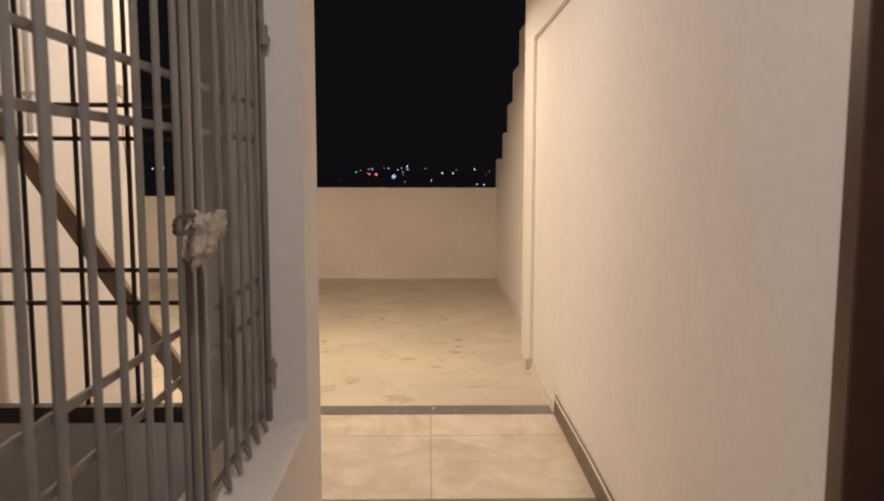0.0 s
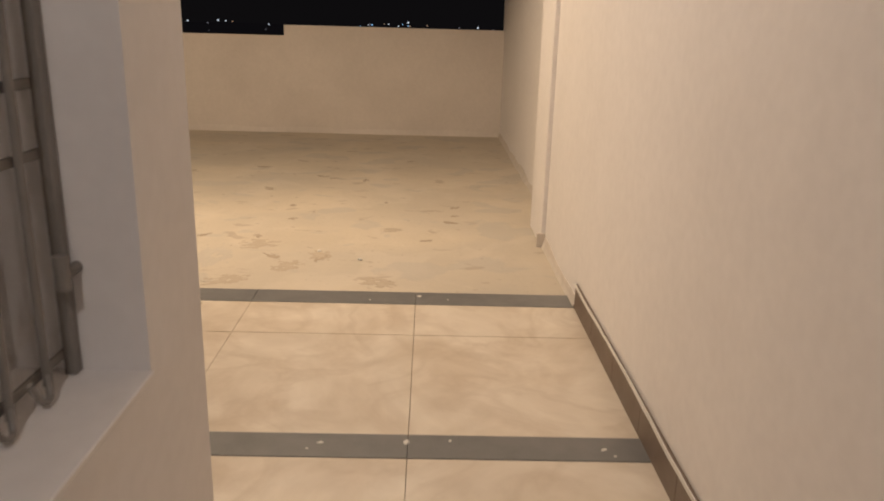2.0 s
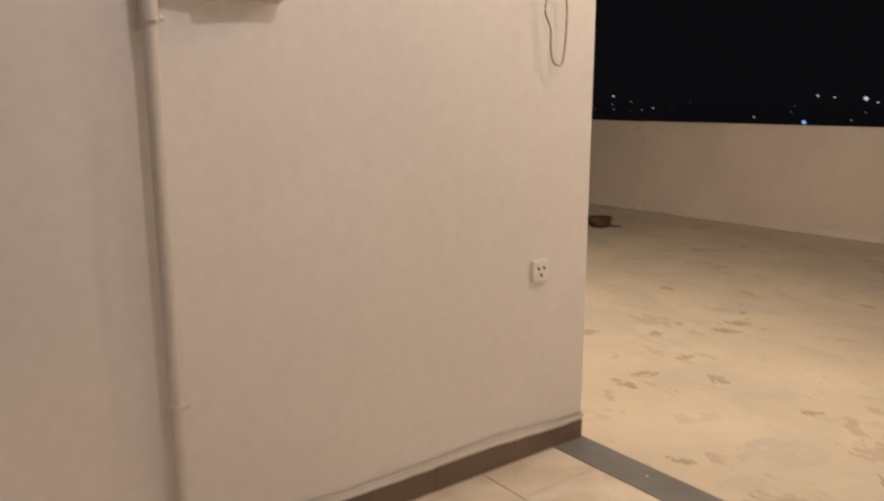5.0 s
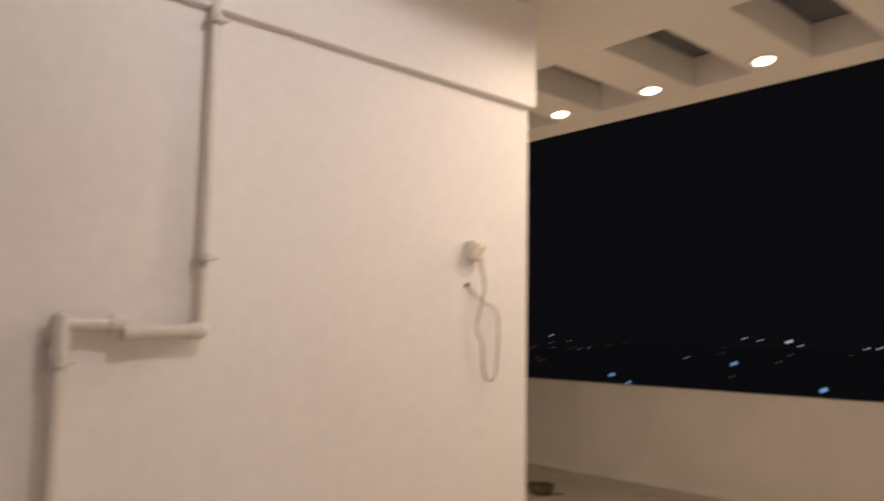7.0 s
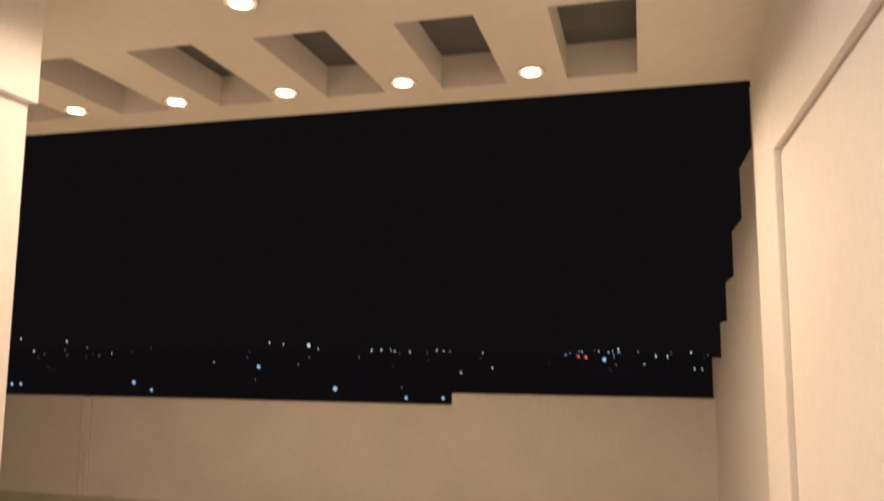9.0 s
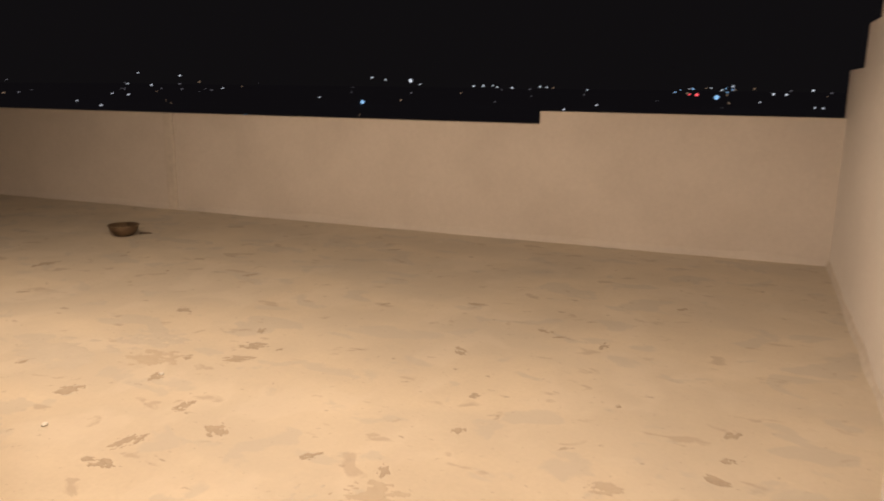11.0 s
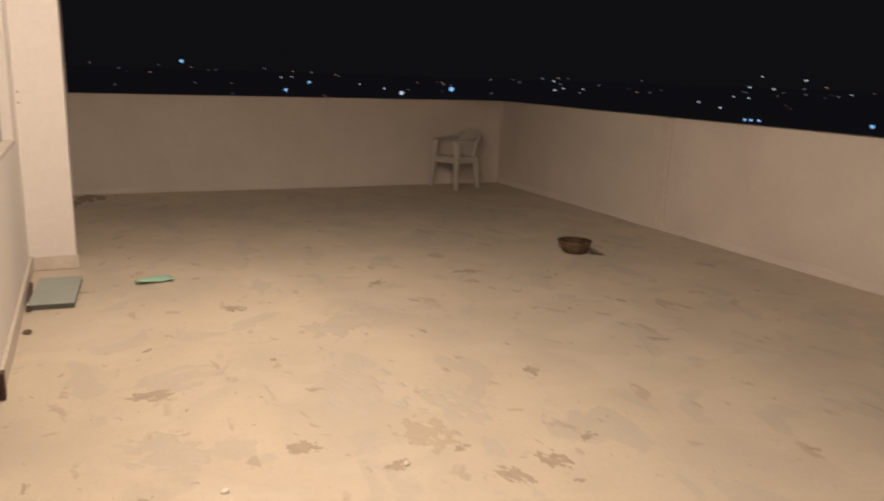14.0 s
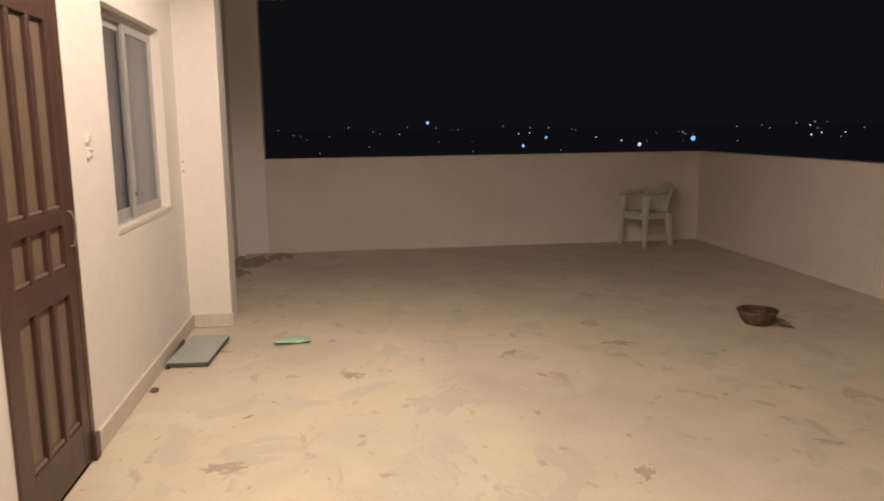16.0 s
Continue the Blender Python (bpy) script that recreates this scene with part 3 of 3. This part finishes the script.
# ---- wooden door in the house front ----
door = tagged(empty("door_house", (D0 + D1) / 2, HC, 0), "closed dark brown panelled wooden door", "door", kind="structure")
w = (D1 - D0) / 2
part("door_frame", boxes((-w, -w + 0.05, -0.1, 0.012, 0, DZ), (w - 0.05, w, -0.1, 0.012, 0, DZ), (-w + 0.05, w - 0.05, -0.1, 0.012, DZ - 0.05, DZ), bevel=0.004), WOOD, door)
part("frame_foot", boxes((-w - 0.006, -w + 0.055, 0.0125, 0.03, 0, 0.12), bevel=0.003), WOOD, door)
a, b_ = -w + 0.052, w - 0.052
cols = [(a + 0.085 + i * (b_ - a - 0.17 + 0.035) / 3, a + 0.085 + (i + 1) * (b_ - a - 0.17 + 0.035) / 3 - 0.035) for i in range(3)]
rows = [(0.205, 0.785), (0.90, 1.08), (1.145, 1.90)]
part("stile", boxes((a, a + 0.085, -0.035, 0.008, 0.012, 2.028), bevel=0.003), WOOD, door)
part("stile", boxes((b_ - 0.085, b_, -0.035, 0.008, 0.012, 2.028), bevel=0.003), WOOD, door)
for z0, z1 in ((0.012, 0.205), (0.785, 0.90), (1.08, 1.145), (1.90, 2.028)):
    part("rail", boxes((a + 0.085, b_ - 0.085, -0.034, 0.007, z0, z1), bevel=0.003), WOOD, door)
for z0, z1 in rows:
    for i, (c0, c1) in enumerate(cols):
        part("panel", boxes((c0 + 0.002, c1 - 0.002, -0.028, -0.014, z0 + 0.002, z1 - 0.002), bevel=0.004), PANELWOOD, door)
        if i < 2:
            part("muntin", boxes((c1, c1 + 0.035, -0.034, 0.006, z0, z1), bevel=0.004), WOOD, door)
        part("ledge_bead", boxes((c0 + 0.003, c1 - 0.003, -0.0135, 0.0, z0 + 0.002, z0 + 0.016), bevel=0.003), PANELWOOD, door)
bm = bmesh.new()
tube(bm, [(a + 0.03, 0.006, 1.13), (a + 0.03, 0.026, 1.12), (a + 0.024, 0.034, 1.06), (a + 0.03, 0.026, 0.99), (a + 0.03, 0.006, 0.98)], 0.0042, 8)
part("door_handle", bm, STEEL, door, "slim curved grey pull handle")

# ---- sliding window ----
win = tagged(empty("window_house", (W0 + W1) / 2, HC, (WZ0 + WZ1) / 2), "closed aluminium sliding window with pale glass", "window", kind="structure")
hw, hh = (W1 - W0) / 2, (WZ1 - WZ0) / 2
f = 0.035
part("window_frame", boxes((-hw, -hw + f, -0.12, -0.06, -hh, hh), (hw - f, hw, -0.12, -0.06, -hh, hh), (-hw + f, hw - f, -0.12, -0.06, hh - f, hh), (-hw + f, hw - f, -0.12, -0.06, -hh, -hh + f), bevel=0.003), ALU, win)
for s0, s1, yy in ((-hw + f, 0.03, -0.082), (-0.03, hw - f, -0.108)):
    sash = part("sash", boxes((s0, s0 + 0.05, yy, yy + 0.022, -hh + f, hh - f), (s1 - 0.05, s1, yy, yy + 0.022, -hh + f, hh - f), (s0 + 0.05, s1 - 0.05, yy, yy + 0.022, hh - f - 0.05, hh - f), (s0 + 0.05, s1 - 0.05, yy, yy + 0.022, -hh + f, -hh + f + 0.06), bevel=0.002), ALU, win)
    part("pane", boxes((s0 + 0.05, s1 - 0.05, yy + 0.008, yy + 0.014, -hh + f + 0.06, hh - f - 0.05)), GLASS, sash)
part("window_sill", boxes((-hw + 0.001, hw - 0.001, -0.059, 0.004, -hh + 0.001, -hh + 0.03), bevel=0.004), MORTAR, win)
bm = bmesh.new()
rod(bm, (0.005, -0.058, -0.42), (0.005, -0.05, -0.42), 0.012, 12)
part("catch", bm, BLACK, win)
bm = bmesh.new()
prev = None
for i in range(121):
    xx = W0 - 0.05 + (W1 - W0 + 0.1) * i / 120
    yy = HC - 0.24 + 0.018 * math.sin(i * 0.62) + 0.008 * math.sin(i * 1.7)
    c = [bm.verts.new((xx, yy, WZ0 - 0.1)), bm.verts.new((xx, yy, WZ1 + 0.1))]
    if prev:
        bm.faces.new((prev[0], c[0], c[1], prev[1]))
    prev = c
cur = tagged(link("curtain", bm, CURTAIN, smooth=True), "grey curtain hanging behind the window glass", "curtain")
sol = cur.modifiers.new("thick", "SOLIDIFY")
sol.thickness = 0.003

# screw holes in the plaster
for zz in (1.23, 1.16):
    bm = bmesh.new()
    rod(bm, (-5.732, 5.232, zz), (-5.728, 5.232, zz), 0.008, 8)
    tagged(link("wall_plug", bm, FLAKE), "small dark plug hole in white plaster", "plug")

# scuff on the pipe wall
bm = bmesh.new()
blob(bm, 0.007, 0.002, 9, 77, 1.2)
tagged(link("wall_scuff", bm, SKIRT), "small brown scuff on the white plaster", "scuff").matrix_world = pose(PW, 3.224, 1.227, 0, 90, 0)

# ---- skirtings ----


def skirting(name, lo, hi, n, axis, material, label):
    s = tagged(empty(name), label, "skirting", kind="structure")
    for i in range(n):
        c0, c1 = list(lo), list(hi)
        step = (hi[axis] - lo[axis]) / n
        c0[axis], c1[axis] = lo[axis] + i * step + 0.001, lo[axis] + (i + 1) * step - 0.001
        part("tile", boxes((c0[0], c1[0], c0[1], c1[1], c0[2], c1[2]), bevel=0.0015), material, s)
    return s


skirting("baseboard_east", (RW - 0.012, 1.935, 0), (RW - 0.001, 5.05, 0.125), 8, 1, SKIRT, "dark brown tile skirting along the corridor wall")
skirting("baseboard_pipe", (PW + 0.001, 2.99, 0), (PW + 0.012, HC - 0.002, 0.11), 6, 1, SKIRT, "dark brown tile skirting under the drain pipe wall")
skirting("baseboard_front", (-5.728, HC + 0.001, 0), (D0 - 0.01, HC + 0.02, 0.10), 5, 0, MORTAR, "cream stone skirting along the house front")
skirting("baseboard_front_near", (D1 + 0.01, HC + 0.001, 0), (PW - 0.01, HC + 0.016, 0.10), 3, 0, MORTAR, "cream stone skirting along the house front")
skirting("baseboard_pilaster", (-5.729, HC + 0.022, 0), (-5.712, 5.53, 0.095), 1, 1, MORTAR, "cream stone skirting round the pilaster")
rough_strip((PW + 0.013, 2.99, 0.108), (PW + 0.013, HC, 0.108), 0.03, 0.004, 8, PALE, "mortar_smear", "white plaster smeared along the top of the skirting", 0.013)
rough_strip((RW - 0.013, 1.9, 0.124), (RW - 0.013, 5.05, 0.124), 0.014, -0.003, 9, PALE, "mortar_smear", "white plaster smeared along the top of the skirting", 0.012)

# ---- plastic armchair in the corner ----
chair = tagged(empty("plastic_armchair", -8.79, 9.97, 0, 22), "white moulded plastic garden armchair in the parapet corner", "chair")
chair.scale = (0.82, 0.84, 0.96)
bm = bmesh.new()
vs = box(bm, -0.22, 0.22, -0.22, 0.22, 0.395, 0.425, bevel=0.012)
part("seat", bm, PLASTIC, chair, smooth=False)
part("apron", boxes((-0.22, 0.22, -0.225, -0.205, 0.34, 0.395), (-0.225, -0.205, -0.2, 0.2, 0.34, 0.395), (0.205, 0.225, -0.2, 0.2, 0.34, 0.395), bevel=0.005), PLASTIC, chair)
for sx in (-1, 1):
    for sy, top in ((-1, 0.63), (1, 0.41)):
        bm = bmesh.new()
        m = Matrix.Translation((sx * 0.225, sy * 0.215, 0))
        vs = box(bm, -0.042, 0.042, -0.03, 0.03, 0, top, bevel=0.008)
        for v in vs:
            k = v.co.z / top
            v.co.x = v.co.x * (0.65 + 0.45 * k) + sx * 0.04 * (1 - k)
            v.co.y = v.co.y * (0.65 + 0.45 * k) + sy * 0.035 * (1 - k)
            v.co = m @ v.co
        part("leg", bm, PLASTIC, chair)
    bm = bmesh.new()
    pts = [(sx * 0.235, -0.25, 0.60), (sx * 0.25, -0.22, 0.635), (sx * 0.26, -0.05, 0.645), (sx * 0.25, 0.12, 0.655), (sx * 0.215, 0.22, 0.68)]
    tube(bm, pts, 0.026, 10)
    for v in bm.verts:
        v.co.z = 0.64 + (v.co.z - 0.64) * 0.7
    part("armrest", bm, PLASTIC, chair, smooth=True)


def arc(t, z, bulge=0.0):
    return Vector((0.225 * math.sin(t), 0.14 + 0.13 * math.cos(t) + bulge, z))


bm = bmesh.new()
tube(bm, [(-0.23, 0.17, 0.42), (-0.235, 0.215, 0.60), (-0.205, 0.32, 0.70), (-0.1, 0.385, 0.745), (0, 0.40, 0.755), (0.1, 0.385, 0.745), (0.205, 0.32, 0.70), (0.235, 0.215, 0.60), (0.23, 0.17, 0.42)], 0.024, 10)
part("back_frame", bm, PLASTIC, chair, smooth=True)
for i in range(7):
    t = (i - 3) * 0.065
    bm = bmesh.new()
    zt = 0.75 - abs(i - 3) * 0.012
    tube(bm, [(t * 0.95, 0.205, 0.41), (t, 0.275, 0.58), (t, 0.395 - abs(i - 3) * 0.012, zt - 0.01)], 0.031, 8)
    part("back_slat", bm, PLASTIC, chair, smooth=True)

# ---- things on the floor ----
bowl = tagged(empty("metal_bowl", -5.09, 9.34, 0.002, 20), "rusty dark metal basin standing on the terrace floor", "basin")
bm = bmesh.new()
lathe(bm, [(0.075, 0.0), (0.09, 0.006), (0.122, 0.045), (0.139, 0.10), (0.136, 0.102), (0.118, 0.047), (0.086, 0.012), (0.02, 0.01)], 36)
part("body", bm, RUST, bowl, smooth=True)
bm = bmesh.new()
ring = [(0.142 * math.cos(k * math.pi / 14), 0.142 * math.sin(k * math.pi / 14), 0.102) for k in range(29)]
tube(bm, ring, 0.0055, 6)
part("rim", bm, PATINA, bowl, "worn brassy rim", smooth=True)
bm = bmesh.new()
for v in bmesh.ops.create_icosphere(bm, subdivisions=3, radius=0.08)["verts"]:
    v.co = Vector((v.co.x, v.co.y, 0.016 + v.co.z * 0.22 * (1 + 0.6 * noise.noise(v.co * 30))))
tagged(link("ash_heap", bm, DIRT), "dark dry ash lying in the basin", "ash").matrix_world = pose(-5.09, 9.34, 0.022)

bm = bmesh.new()
for v in bmesh.ops.create_icosphere(bm, subdivisions=2, radius=1)["verts"]:
    v.co = Vector((v.co.x * 0.07, v.co.y * 0.035, max(0, v.co.z * 0.012 * (1 + noise.noise(v.co * 3)))))
tagged(link("dirt_clump", bm, DIRT), "small heap of dark dirt beside the basin", "dirt").matrix_world = pose(-4.98, 9.50, 0.001, 0, 0, 30)

m = pose(-5.03, 5.40, 0.0, 0, 0, -4)
slab = tagged(empty("board"), "grey-green board with dark edges and painted gap shadow lying on the floor by the wall", "board")
slab.matrix_world = m
part("face", boxes((-0.31, 0.31, -0.128, 0.128, 0.030, 0.038), bevel=0.002), BOARD, slab)
# dark core below the face: edge plus the shadow gap under the board, painted
part("core", boxes((-0.307, 0.307, -0.125, 0.125, 0.002, 0.030), bevel=0.002), EDGE_SHADE, slab, "dark edge with the gap shadow put into its colour")
bm = bmesh.new()
box(bm, -0.3, 0.3, -0.012, 0.012, 0, 0.022, bevel=0.003)
tagged(link("wood_stick", bm, WOOD), "dark wooden stick lying along the skirting", "stick").matrix_world = pose(-5.0, 5.252, 0.003, 0, 0, 2)
bm = bmesh.new()
n = 10
rowsv = []
for i in range(n + 1):
    u = i / n
    rowsv.append([bm.verts.new((-0.05 + 0.10 * v / 3 + 0.006 * math.sin(u * 7), -0.12 + 0.24 * u, 0.005 + 0.017 * abs(math.sin(u * 2.6 + v * 0.5)) + (0.004 if v in (1, 2) else 0))) for v in range(4)])
for r0, r1 in zip(rowsv, rowsv[1:]):
    for v in range(3):
        bm.faces.new((r0[v], r1[v], r1[v + 1], r0[v + 1]))
gs = tagged(link("plastic_sheet", bm, GREEN, smooth=True), "crumpled pale green plastic sheet on the floor", "sheet")
gs.matrix_world = pose(-5.18, 5.99, 0.0, 0, 0, 8)
sol = gs.modifiers.new("thick", "SOLIDIFY")
sol.thickness = 0.004

bm = bmesh.new()
blob(bm, 0.03, 0.006, 9, 31, 2.4)
tagged(link("bark_scrap", bm, DIRT), "dark scrap of bark beside the skirting", "scrap").matrix_world = pose(-4.32, 5.275, 0.002, 0, 0, 15)

# loose flakes, leaves and chips
bm = bmesh.new()
blob(bm, 0.022, 0.005, 7, 11, 1.5)
tagged(link("dry_leaf", bm, FLAKE), "dry brown leaf scrap on the marble floor", "leaf", "floor scraps").matrix_world = pose(-0.79, 5.0, 0.0065, 0, 0, 20)
first = scene.objects["dry_leaf"]
for xx, yy, rz, s in ((-1.10, 4.66, 60, 1.1), (-0.92, 3.96, 10, 0.9), (-1.62 + 0.2, 3.98, 80, 0.8), (-0.6, 4.25, 45, 0.6)):
    c = copy_thing(first, pose(xx, yy, 0.0065, 0, 0, rz))
    c.scale = (s, s, s)


def stain(x, y, r, seed, material, label, stretch=1.0, rot=0.0, ragged=1.0, grain=1.0):
    """A thin crust on the screed with a ragged, broken outline."""
    bm = bmesh.new()
    n = 15
    shift = Vector((seed * 3.7, seed * 1.9, 0))
    ca, sa = math.cos(radians(rot)), math.sin(radians(rot))
    vs, level = {}, {}
    for i in range(-n, n + 1):
        for j in range(-n, n + 1):
            u, v = i / n * 1.35, j / n * 1.35
            p = Vector((u * 1.6, v * 1.6, 0)) * grain + shift
            f = 0.5 * (1 - u * u - v * v) + ragged * (0.55 * noise.noise(p) + 0.4 * noise.noise(p * 2.3) + 0.22 * noise.noise(p * 5.1)) - 0.2
            level[i, j] = f
            a, b = u * r * stretch, v * r
            w = Vector((x + a * ca - b * sa, y + a * sa + b * ca, 0))
            ground = 0.004 * noise.noise(w * 1.4) - 0.002
            vs[i, j] = (w.x, w.y, ground + max(-0.001, min(0.0022, f * 0.02)))
    made = {}
    for i in range(-n, n):
        for j in range(-n, n):
            quad = ((i, j), (i + 1, j), (i + 1, j + 1), (i, j + 1))
            if sum(level[q] for q in quad) > 0 and max(abs(i), abs(j)) < n - 1:
                for q in quad:
                    if q not in made:
                        made[q] = bm.verts.new(vs[q])
                bm.faces.new([made[q] for q in quad])
    if not bm.faces:
        bm.free()
        return
    tagged(link("floor_stain", bm, material), label, "stain", "floor stains")


BROWN, GREY = "ragged brown crust stuck to the terrace screed", "broad grey cement film on the terrace screed"
# crusts under the canopy's edge
for k, (xx, yy, r) in enumerate([(-2.46, 6.84, 0.14), (-2.08, 7.22, 0.07), (-2.52, 6.33, 0.065), (-2.26, 6.63, 0.05), (-1.59, 6.25, 0.06), (-0.73, 6.04, 0.11), (-0.75, 5.37, 0.10), (-0.48, 5.62, 0.09), (-0.33, 5.83, 0.09), (0.02, 5.37, 0.09), (0.04, 6.42, 0.06), (-4.41, 6.39, 0.07), (-3.23, 5.83, 0.08)]):
    stain(xx, yy, r * 0.95, 40 + k, FLAKE if xx < -1.5 and r < 0.1 else SCAB, BROWN, 1.4, 37 * k, 1.0, 1.5)
# thin scabs and scratches
for k, (xx, yy, r) in enumerate([(-2.03, 7.02, 0.045), (-1.86, 6.02, 0.045), (-0.98, 7.61, 0.04), (-1.83, 5.84, 0.04), (-1.10, 6.21, 0.03), (-0.77, 6.22, 0.03), (0.43, 6.64, 0.035), (-1.17, 5.37, 0.03), (-4.79, 8.2, 0.06), (-4.69, 7.42, 0.05), (-3.79, 8.84, 0.03), (-3.08, 8.56, 0.035), (-2.21, 7.46, 0.03), (-0.63, 8.14, 0.03), (-2.47, 9.85, 0.035), (-1.89, 6.4, 0.04), (-2.9, 7.61, 0.05), (-2.04, 6.98, 0.03)]):
    stain(xx, yy, r, 80 + k, FLAKE, BROWN, 2.1, 20 + 53 * k, 1.0, 1.0)
# wide films
for k, (xx, yy, r) in enumerate([(-3.0, 6.69, 0.24), (-2.66, 7.07, 0.16), (-2.66, 5.85, 0.17), (-0.95, 5.75, 0.16), (-3.4, 5.95, 0.16), (-3.9, 6.9, 0.2), (0.5, 10.5, 0.2)]):
    stain(xx, yy, r, 120 + k, GREYFILM, GREY, 1.5, 25 * k, 1.0, 1.6)
rnd = random.Random(21)
for k in range(26):
    stain(rnd.uniform(-5.2, 0.7), 5.45 + 3.6 * rnd.random() ** 1.5, rnd.uniform(0.014, 0.035), 150 + k, FLAKE, BROWN, rnd.uniform(1.2, 2.6), rnd.uniform(0, 180), 1.1, 1.0)
for k, (xx, yy, r) in enumerate([(-8.5, 5.36, 0.20), (-8.85, 5.62, 0.16), (-7.9, 5.28, 0.13), (-7.2, 5.24, 0.09)]):
    stain(xx, yy, r, 190 + k, GRIME, "dark dirt gathered at the foot of the house wall", 2.2, 4 * k, 0.8, 1.2)
for k, (xx, yy) in enumerate([(-0.1, 5.75), (-0.35, 5.9), (-2.3, 6.0), (-2.25, 6.66)]):
    bm = bmesh.new()
    blob(bm, 0.014, 0.008, 7, 80 + k, 1.3)
    tagged(link("plaster_chip", bm, PALE), "small white plaster chip on the floor", "chip", "plaster chips").matrix_world = pose(xx, yy, 0.002, 0, 0, 50 * k)

# ---- city lights far below ----
rnd = random.Random(5)
COLS = {"white": ((0.8, 0.9, 1.0), 0.75), "blue": ((0.3, 0.62, 1.0), 0.8), "amber": ((1.0, 0.70, 0.45), 0.22), "red": ((1.0, 0.1, 0.12), 1.5), "faint": ((0.75, 0.75, 0.85), 0.14)}


def city(colour, spots):
    bm = bmesh.new()
    for az, el, size in spots:
        r = min(900.0, 22.0 / math.tan(radians(max(-el, 0.01))))
        p = Vector((-r * math.sin(radians(az)), r * math.cos(radians(az)), r * math.tan(radians(el)) + 1.5))
        bmesh.ops.create_icosphere(bm, subdivisions=1, radius=size * r / 900, matrix=Matrix.Translation(p))
    tagged(link("city_lights_" + colour, bm, glow("city_" + colour, *COLS[colour])), "distant " + colour + " city lights below the horizon", "lights", kind="stuff")


sets = {k: [] for k in COLS}
for i in range(110):
    az = rnd.uniform(-22, 112)
    sets[rnd.choice(("amber", "faint", "faint"))].append((az, -0.1 - abs(rnd.gauss(0, 0.5 if i % 3 else 1.3)), rnd.choice((0.5, 0.7, 0.9))))
# the town to the north
for az, el in [(43.0, 0.44), (42.2, -0.36), (40.3, 0.28), (37.5, -0.54), (30.8, -1.12), (27.0, 0.29), (26.0, 0.18), (23.5, -0.14), (19.6, -0.24), (18.9, -0.2), (18.2, -0.19), (17.9, -0.27), (16.8, -0.31), (14.8, -0.22), (14.3, -0.25), (13.0, -1.82), (10.7, -1.47), (11.4, -0.4), (3.0, -0.19), (2.3, -0.31), (1.6, -0.05), (-0.2, -1.09), (-1.0, -0.53), (-1.8, -0.56), (-3.4, -0.27), (-3.6, -1.37), (-4.1, -1.4)]:
    sets["white"].append((az, el, rnd.uniform(0.7, 1.25)))
# scattered lamps to the west
for az, el in [(76.7, -0.73), (75.9, -0.66), (71.1, -1.03), (69.3, -1.29), (68.0, -1.57), (56.9, -0.98), (56.3, -0.84), (57.0, -0.35), (54.9, -0.83), (46.9, -1.41), (45.4, -1.72), (44.7, -0.93), (43.7, -1.0), (43.7, -0.28)]:
    sets["white"].append((az, el, rnd.uniform(0.6, 1.1)))
for i in range(12):
    sets[rnd.choice(("white", "blue", "amber"))].append((3 + rnd.gauss(0, 2.2), -0.3 + rnd.gauss(0, 0.2), rnd.uniform(0.6, 1.1)))
sets["white"] += [(24.2, 0.11, 2.2), (68.0, -1.57, 2.2)]
sets["blue"] += [(2.6, -0.8, 2.7), (22.1, -2.99, 2.8), (27.7, -1.44, 2.3), (43.2, -2.45, 1.5), (43.6, -2.45, 1.5), (42.7, -2.46, 1.5), (35.9, -2.46, 2.0), (34.7, -2.97, 1.6), (16.9, -3.65, 2.0), (14.2, -3.65, 2.0), (64.4, -1.17, 2.8), (74.7, -1.02, 1.6), (76.3, -1.61, 1.9), (83.4, 0.15, 2.0)]
sets["red"] += [(3.9, -0.64, 1.6), (4.4, -0.62, 1.1)]
for k, v in sets.items():
    city(k, v)

# ---- marble tiles and granite strips ----
floor_c = tagged(empty("floor_corridor"), "cream marble floor tiles between grey granite strips", "floor", kind="structure")
XJ = [RW - 0.001, 0.222, -0.55, -1.32, PW + 0.001]
YR = [(3.858, 4.68), (4.684, 5.05), (2.90, 3.716), (2.08, 2.896), (1.26, 2.076), (0.44, 1.256), (-0.38, 0.436), (-1.2, -0.384)]
for y0, y1 in YR:
    for a, b_ in zip(XJ, XJ[1:]):
        if y1 < 2.9 and b_ < -0.4:
            b_ = max(b_, LW)
            if a <= LW:
                continue
        part("tile", boxes((b_ + 0.0009, a - 0.0009, y0 + 0.0006, y1 - 0.0006, -0.03, 0.005), bevel=0.0008), MARBLE, floor_c)
for y0, y1 in ((3.718, 3.856), (5.052, HC + 0.004)):
    for a, b_ in zip(XJ, XJ[1:]):
        part("strip", boxes((b_ + 0.0008, a - 0.0008, y0, y1, -0.03, 0.007), bevel=0.0012), GRANITE, floor_c, "grey granite strip")
rnd = random.Random(9)
for k in range(16):
    bm = bmesh.new()
    blob(bm, rnd.uniform(0.005, 0.014), 0.0015, 8, 200 + k, rnd.uniform(1, 1.8))
    y0 = rnd.choice((3.79, 3.79, 5.13))
    tagged(link("paint_spot", bm, PALE), "dried white paint spot on the granite strip", "paint", "paint spots").matrix_world = pose(rnd.uniform(-1.3, 0.95), y0 + rnd.uniform(-0.045, 0.045), 0.0072, 0, 0, rnd.uniform(0, 180))
